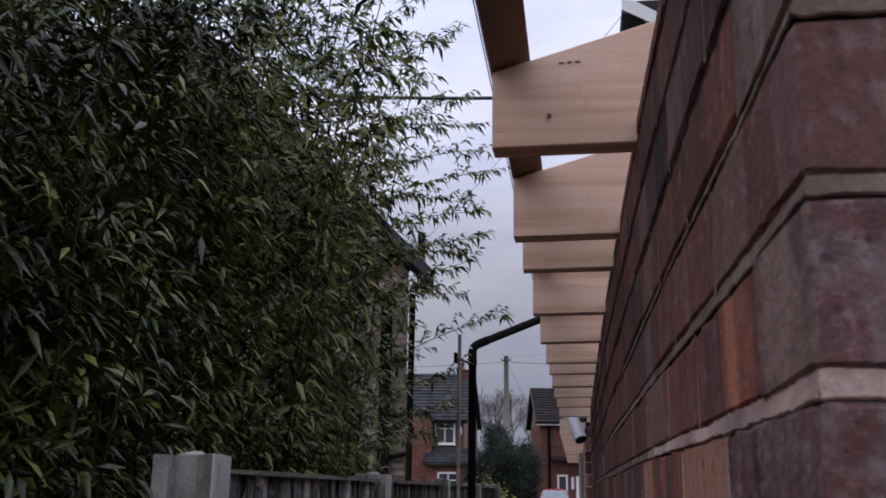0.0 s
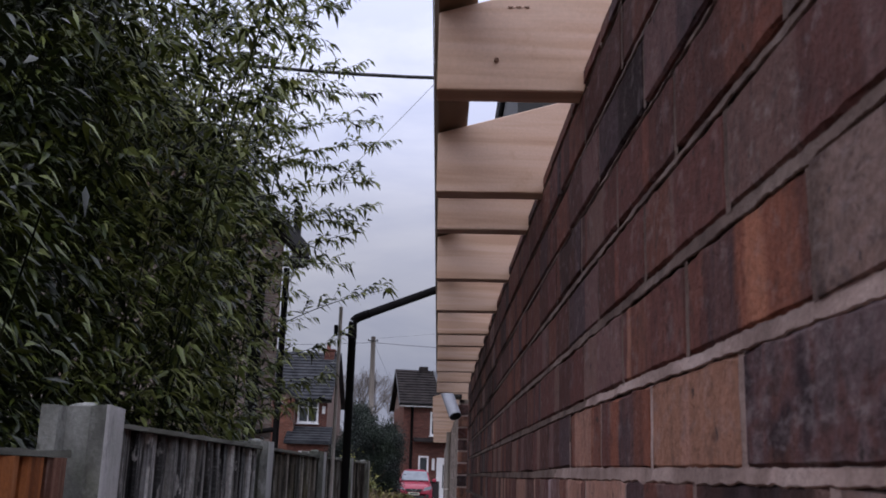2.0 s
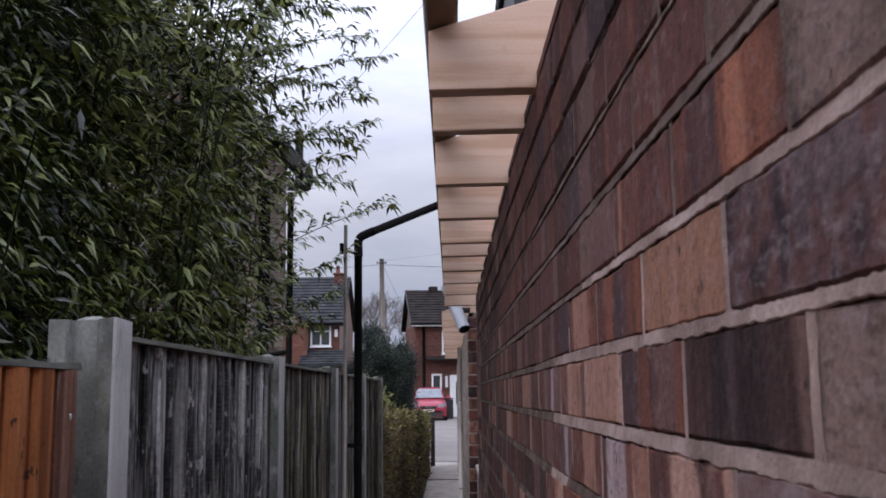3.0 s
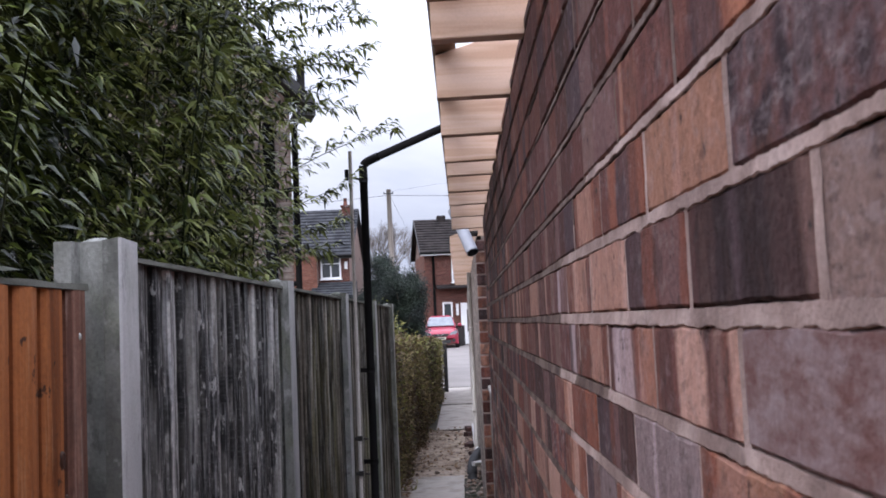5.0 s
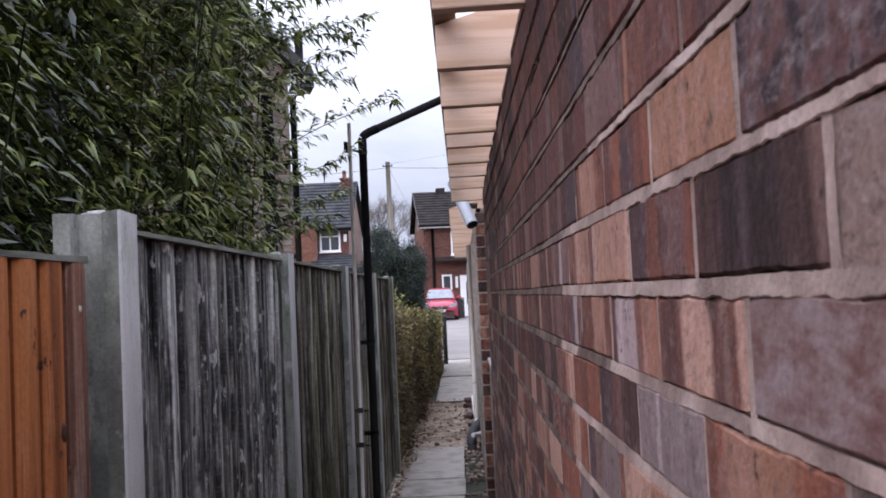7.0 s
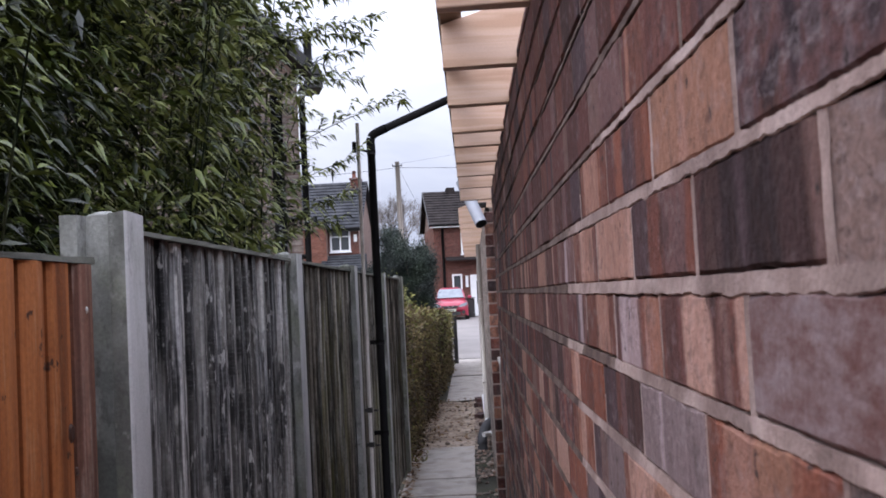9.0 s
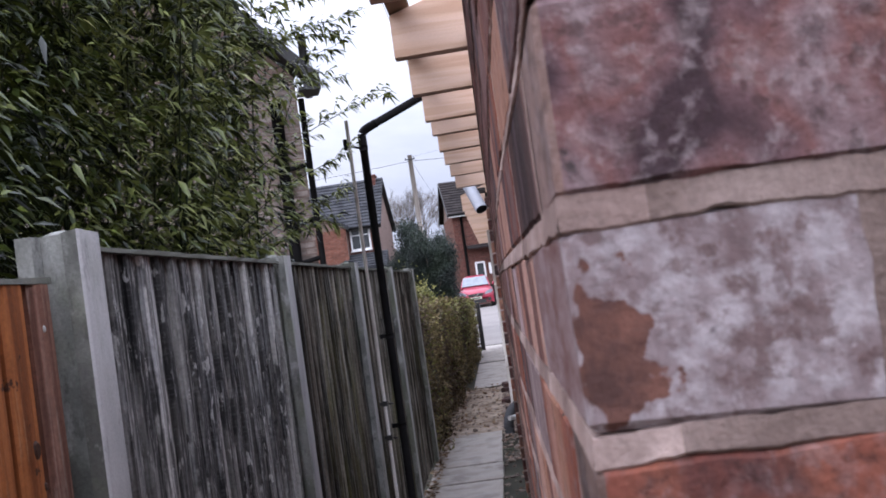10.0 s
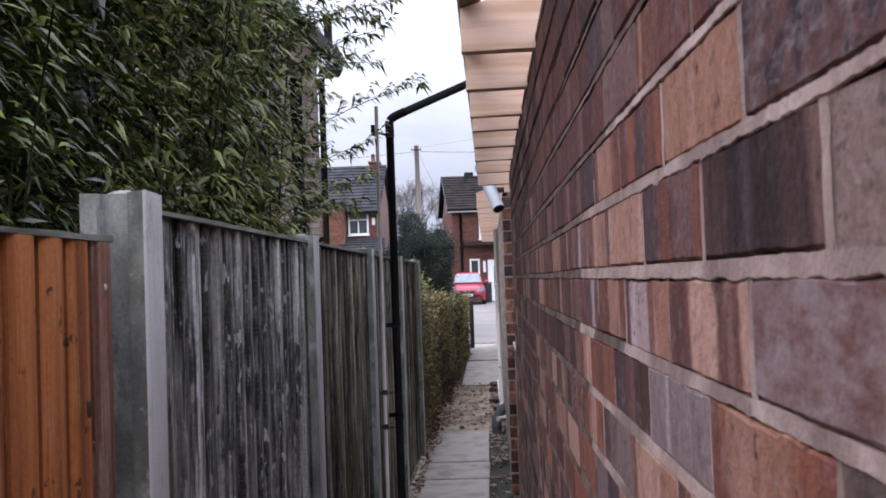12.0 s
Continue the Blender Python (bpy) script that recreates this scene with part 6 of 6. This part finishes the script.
full = [near_brick(100 + k, cuts=14, ch=0.0028, rough=0.0027) for k in range(8)]
rb = random.Random(77)
MIX = [M_PLUM] * 8 + [M_RED] * 4 + [M_ORANGE] * 3 + [M_BLUE] * 5 + [M_GREY] * 3 + [M_BUFF] * 3 + [M_STRIPED] * 3 + [M_BANDED] * 6 + [M_SLATE] * 2
B = banded_brick
KEYED = {
    (0, 0): M_GREY, (0, 1): B(("taupe", 0.07), ("dark", 0.28), ("black", 0.5), ("slate_dark", 0.56), ("black", 0.72), ("dark", 0.92), ("plum_dark", 1.0), bloom=0.05),
    (0, 2): B(("red", 0.1), ("mauve", 0.42), ("plum_dark", 0.47), ("red", 0.68), ("slate_dark", 1.0)), (0, 3): B(("cream", 0.1), ("buff", 0.9), ("cream", 1.0)),
    (0, 4): B(("plum", 0.12), ("buff", 0.5), ("cream", 0.68), ("brown", 1.0)), (0, 5): B(("mauve", 0.4), ("pale", 0.55), ("plum", 0.8), ("taupe", 1.0)),
    (0, 6): B(("plum", 0.3), ("cream", 0.4), ("plum_dark", 1.0)),
    (-1, 0): M_PINK, (-1, 1): B(("cream", 0.06), ("brown", 0.14), ("taupe", 0.2), ("plum_dark", 0.32), ("cream", 0.66), ("plum", 0.74), ("plum_dark", 0.94), ("brown", 1.0)),
    (-1, 2): B(("orange", 0.3), ("red", 0.36), ("mauve", 0.42), ("pale", 0.88), ("plum_dark", 1.0)), (-1, 3): B(("brown", 0.2), ("buff", 0.6), ("brown", 1.0)),
    (-1, 4): B(("brown", 0.12), ("pale", 0.3), ("slate_dark", 0.42), ("plum", 1.0)), (-1, 5): B(("taupe", 0.3), ("plum", 0.55), ("grey", 0.66), ("plum_dark", 1.0)),
    (-1, 6): B(("plum", 0.5), ("cream", 0.68), ("plum_dark", 1.0)),
    (-2, 0): M_ORANGE, (-2, 1): B(("red", 0.08), ("rust", 0.27), ("tan", 0.55), ("buff", 0.82), ("rust", 0.9), ("brown", 1.0)),
    (-2, 2): B(("slate", 0.3), ("slate", 0.6), ("pale", 0.66), ("slate", 1.0), bloom=0.3), (-2, 3): B(("dark", 0.38), ("mauve", 0.5), ("brown", 0.62), ("slate_dark", 1.0)),
    (-2, 4): B(("rust", 0.4), ("brown", 0.7), ("red", 1.0)), (-2, 5): B(("cream", 0.22), ("orange", 0.4), ("plum", 1.0)), (-2, 6): B(("dark", 0.5), ("mauve", 1.0)),
    (-3, 0): B(("cream", 0.4), ("buff", 1.0)), (-3, 1): B(("rust", 0.1), ("cream", 0.8), ("plum", 1.0)), (-3, 2): B(("tan", 0.3), ("cream", 0.85), ("brown", 1.0)),
    (-3, 3): B(("slate", 0.5), ("taupe", 0.75), ("slate_dark", 1.0)), (-3, 4): B(("rust", 0.3), ("cream", 0.55), ("orange", 0.7), ("brown", 1.0)), (-3, 5): M_PLUM,
    (-4, 1): B(("buff", 0.6), ("cream", 1.0)), (-4, 2): M_SLATE, (-4, 3): B(("cream", 0.5), ("orange", 1.0)), (-4, 4): B(("slate_dark", 0.5), ("slate", 1.0)),
    (-4, 5): B(("rust", 0.7), ("red", 1.0)), (-5, 3): B(("orange", 0.4), ("mauve", 1.0)), (-5, 4): B(("slate", 0.5), ("plum", 1.0)), (-5, 5): B(("rust", 1.0), ),
    (1, 0): M_PURPLE, (1, 1): B(("tan", 0.5), ("buff", 0.6), ("tan", 1.0)), (1, 2): B(("rust", 0.1), ("brown", 0.28), ("slate_dark", 0.58), ("rust", 0.78), ("plum", 1.0)),
    (1, 3): B(("brown", 0.22), ("rust", 0.3), ("buff", 0.85), ("brown", 1.0)), (1, 4): B(("slate_dark", 0.45), ("plum_dark", 0.75), ("mauve", 1.0)),
    (1, 5): B(("plum_dark", 0.5), ("grey", 0.68), ("plum", 1.0)), (1, 6): B(("plum_dark", 0.7), ("mauve", 1.0)),
    (2, 0): M_GREY, (2, 1): B(("plum_dark", 0.06), ("rust", 0.3), ("bright", 0.43), ("rust", 0.52), ("slate_dark", 0.78), ("plum", 1.0)),
    (2, 2): B(("plum", 0.55), ("brown", 0.84), ("orange", 0.9), ("plum", 1.0)), (2, 3): B(("mauve", 0.6), ("taupe", 1.0)), (2, 4): B(("plum", 0.5), ("plum_dark", 1.0)),
    (2, 5): B(("taupe", 0.2), ("plum", 1.0)), (3, 0): B(("mauve", 0.2), ("plum", 0.5), ("taupe", 1.0), bloom=0.3), (3, 1): B(("plum", 0.55), ("taupe", 0.62), ("brown", 1.0)),
    (3, 2): B(("plum", 0.5), ("red", 0.58), ("plum_dark", 1.0)), (3, 3): B(("mauve", 0.4), ("slate_dark", 1.0)), (3, 4): B(("plum_dark", 0.6), ("brown", 1.0)),
    (4, 0): B(("taupe", 1.0), ), (4, 1): B(("red", 0.2), ("brown", 0.45), ("plum_dark", 1.0)), (4, 2): B(("plum_dark", 0.4), ("red", 0.5), ("plum", 1.0)),
    (5, 0): M_BLUE, (5, 1): B(("slate_dark", 0.5), ("mauve", 1.0)), (5, 2): B(("black", 0.5), ("slate_dark", 1.0)), (5, 3): B(("mauve", 0.5), ("plum_dark", 1.0))}
# the rest are banded as the kiln would have it, darker higher up
rk = random.Random(404)


def chance_brick(tints):
    ends = sorted({round(rk.uniform(0.1, 0.9), 2) for _ in range(rk.choice((1, 2, 3, 3, 4)))}) + [1.0]
    return B(*[(rk.choice(tints), e) for e in ends])


WARM = [chance_brick("plum plum plum_dark plum_dark brown brown red mauve taupe buff cream orange slate_dark grey dark".split()) for _ in range(22)]
SOMBRE = [chance_brick("plum plum plum plum_dark plum_dark dark brown brown red mauve taupe slate_dark slate_dark".split()) for _ in range(16)]
END = {(0, 0): M_PURPLE, (-2, 0): M_RED, (2, 0): M_PURPLE, (4, 0): M_RED, (6, 0): M_PLUM, (1, 1): M_PURPLE, (-1, 1): M_RED}


# corner bricks: mortar has been washed over the small face on the passage side
corner = near_brick(140, cuts=14, ch=0.0028, rough=0.003)
corner.materials.append(M_SMEAR)
for p in corner.polygons:
    p.material_index = 1 if p.center.y < 0.003 else 0


def lay(m, material, cut=1.0, me=None, deep=1.0, long=1.0):
    ob = new("brick", me or rb.choice(full))
    ob.matrix_world = m @ Matrix.Diagonal((deep, long, cut, 1))
    ob.parent = wall
    ob.material_slots[0].link = "OBJECT"
    ob.material_slots[0].material = material


def shaky(x, y, z):
    return x + rb.uniform(-0.0010, 0.0010), y + rb.uniform(-0.002, 0.002), z + rb.uniform(-0.0012, 0.0012)


def beside(k, y, z):
    """Where a brick of the long side goes: out with the bow and turned along it, its bed following the course."""
    out, tip = (bow(y + BRICK_L) - bow(y)) / BRICK_L, (level(k, y + BRICK_L) - level(k, max(y, 0))) / BRICK_L
    return Matrix.Translation(shaky(bow(y), y, z)) @ Matrix.Rotation(-out, 4, "Z") @ Matrix.Rotation(tip, 4, "X")


far_v, mort_v, mort_f = {}, [], []
NEAR_END = 2.55


def mortar_block(a0, a1, z0, z1, axis, seed):
    """The filling of an upright joint, its edges ragged where it has squeezed out over the bricks."""
    n, steps = len(mort_v), 6 if a0 < 1.6 else 1
    for q in range(steps + 1):
        z = z0 + (z1 - z0) * q / steps
        wl, wr = (0.0022 * noise.noise((z * 90, seed * 3.1 + e, 0.7)) for e in (0.0, 5.0))
        d = 0.0004 + 0.0005 * noise.noise((z * 60, seed * 2.7, 3.9))
        for a, dd in ((a0 + wl, d), ((a0 + a1) / 2, d + 0.0006), (a1 + wr, d)):
            mort_v.append((bow(a) + dd, a, z) if axis == "y" else (a, dd, z))
    for q in range(steps):
        for c in (0, 1):
            b = n + q * 3 + c
            mort_f.append((b, b + 1, b + 4, b + 3))


def bed_joint(k, end, axis):
    """A bed of mortar smeared raggedly over the brick below and shrunk away from the brick above, mitred at the corner."""
    n, shrunk = len(mort_v), max(0, min(k, 4))
    at, s = [], 0.0
    while s < end:
        at.append(s)
        s += 0.0045 if s < 0.8 else 0.011 if s < 1.6 else 0.3
    at.append(end)
    for s in at:
        w = [noise.noise((s * f, k * g, h)) for f, g, h in ((45, 3.7, 0.2), (110, 5.1, 4.4), (24, 2.3, 7.9), (210, 1.9, 2.2), (9, 4.1, 5.5))]
        lift = level(k, s) if axis == "y" else level(k, 0)
        up = level(k + 1, s) if axis == "y" else level(k + 1, 0)
        low, high = -0.0006 + 0.0005 * w[2], 0.0007 + 0.0009 * w[0] + 0.0005 * shrunk
        smear = max(0.0, w[2] + 0.35 * w[1] - 0.1) * 0.0045
        foot = BED + k * COURSE + lift + BRICK_H + 0.0004 + 0.0016 * w[0] + 0.0013 * w[1] + 0.0006 * w[3] - smear
        lip = BED + (k + 1) * COURSE + up + 0.0006 - 0.0006 * shrunk + 0.0011 * w[1] + 0.0006 * w[3] - max(0.0, w[4] - 0.15) * 0.003
        for d, z in ((low + 0.0012, foot - 0.0006), (low, foot + 0.0006), (0.5 * (low + high) + 0.0004 * w[3], 0.5 * (foot + lip)), (high, lip), (0.024, lip + 0.0004)):
            mort_v.append((bow(s) + d, max(s, d), z) if axis == "y" else (max(s, d), d, z))
    for i in range(len(at) - 1):
        for q in range(4):
            a = n + i * 5 + q
            mort_f.append((a, a + 5, a + 6, a + 1))


DARK_MIX = [M_PLUM] * 8 + [M_RED] * 3 + [M_ORANGE] + [M_BLUE] * 7 + [M_PURPLE] * 3 + [M_GREY] * 2 + [M_STRIPED] * 3 + [M_BANDED]
for k in range(FIRST, LAST + 1):
    if k == 2:
        beds = tagged(raw_part("mortar_joints", mort_v, mort_f, M_MORTAR, wall, "pale weatherstruck mortar"), kind="stuff")
        # further along the wall the pointing is browner and darker
        beds.data.materials.append(M_MORTAR_BROWN)
        # the end face has a duller, darker mortar
        beds.data.materials.append(M_MORTAR_END)
        for p in beds.data.polygons:
            c = p.center
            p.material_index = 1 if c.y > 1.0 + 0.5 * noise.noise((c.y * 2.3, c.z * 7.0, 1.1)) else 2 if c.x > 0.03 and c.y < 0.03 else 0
        mort_v, mort_f = [], []
    z = BED + k * COURSE
    cut = 0.27 if k == LAST else 1.0
    even = k % 2 == 0
    # side face, running along the passage
    y = 0.0 if not even else -BRICK_L + 0.1065
    i = 0
    while y < WALL_END - 0.02:
        mat = KEYED.get((k, i)) or (rb.choice(WARM if k < 2 else SOMBRE) if y < NEAR_END else rb.choice(DARK_MIX if k > 1 else MIX))
        zz = z + level(k, max(y, 0))
        if even and i == 0:
            # end of the corner brick that lies along the end face
            lay(Matrix.Translation(shaky(0.0, 0.0, zz)) @ Matrix(((0, 1, 0, 0), (1, 0, 0, 0), (0, 0, 1, 0), (0, 0, 0, 1))), END.get((k, 0)) or mat, cut, corner, 1 + (stray(k) + 0.004) / 0.105)
        elif y < NEAR_END:
            lay(beside(k, y, zz), mat, cut, long=1 + (stray(k) + 0.003) / BRICK_L if i == 0 else 1.018)
        else:
            far_v.setdefault(mat.name, (mat, []))[1].append((bow(y) + rb.uniform(-0.001, 0.002), y, zz, min(BRICK_L, WALL_END - y), BRICK_H * cut))
        y += PITCH
        if i == 0:
            y += stray(k)
        mortar_block(y - PITCH + BRICK_L - (0.003 if i == 0 else 0.0), y, zz - 0.001, zz + BRICK_H * cut, "y", k * 31 + i)
        i += 1
    if k < LAST:
        bed_joint(k, WALL_END, "y")
    # end face, running away from the passage
    z += level(k, 0)
    x = BRICK_L + 0.012 if even else 0.105 + 0.0125
    if not even:
        mortar_block(0.103, 0.119, z, z + BRICK_H * cut, "x", k * 17)
    j = 1
    turn = Matrix(((0, 1, 0, 0), (1, 0, 0, 0), (0, 0, 1, 0), (0, 0, 0, 1)))
    while x < 1.1:
        if k >= -9:
            lay(Matrix.Translation(shaky(x, 0.0, z)) @ turn, END.get((k, j)) or rb.choice(DARK_MIX if k > 1 else MIX), cut)
        mortar_block(x - 0.014, x + 0.002, z, z + BRICK_H * cut, "x", k * 17 + j)
        x += PITCH
        j += 1
    if k < LAST:
        bed_joint(k, 1.3, "x")

tagged(raw_part("mortar_joints", mort_v, mort_f, M_MORTAR_BROWN, wall, "darker brown mortar of the upper courses"), kind="stuff")
for mat, spots in far_v.values():
    v, f = [], []
    for (dx, y, z, ln, hh) in spots:
        n = len(v)
        c = 0.003
        for (a, e) in ((dx + c, 0.0), (dx, c)):
            v += [(a, y + e, z + e), (a, y + ln - e, z + e), (a, y + ln - e, z + hh - e), (a, y + e, z + hh - e)]
        v += [(0.05, y, z), (0.05, y + ln, z), (0.05, y + ln, z + hh), (0.05, y, z + hh)]
        f += [tuple(n + q for q in r) for r in ((4, 7, 6, 5),)]
        for a, b in ((0, 4), (8, 0)):
            f += [(n + a + q, n + b + q, n + b + (q + 1) % 4, n + a + (q + 1) % 4) for q in range(4)]
    tagged(raw_part("far_bricks", v, f, mat, wall), kind="stuff")
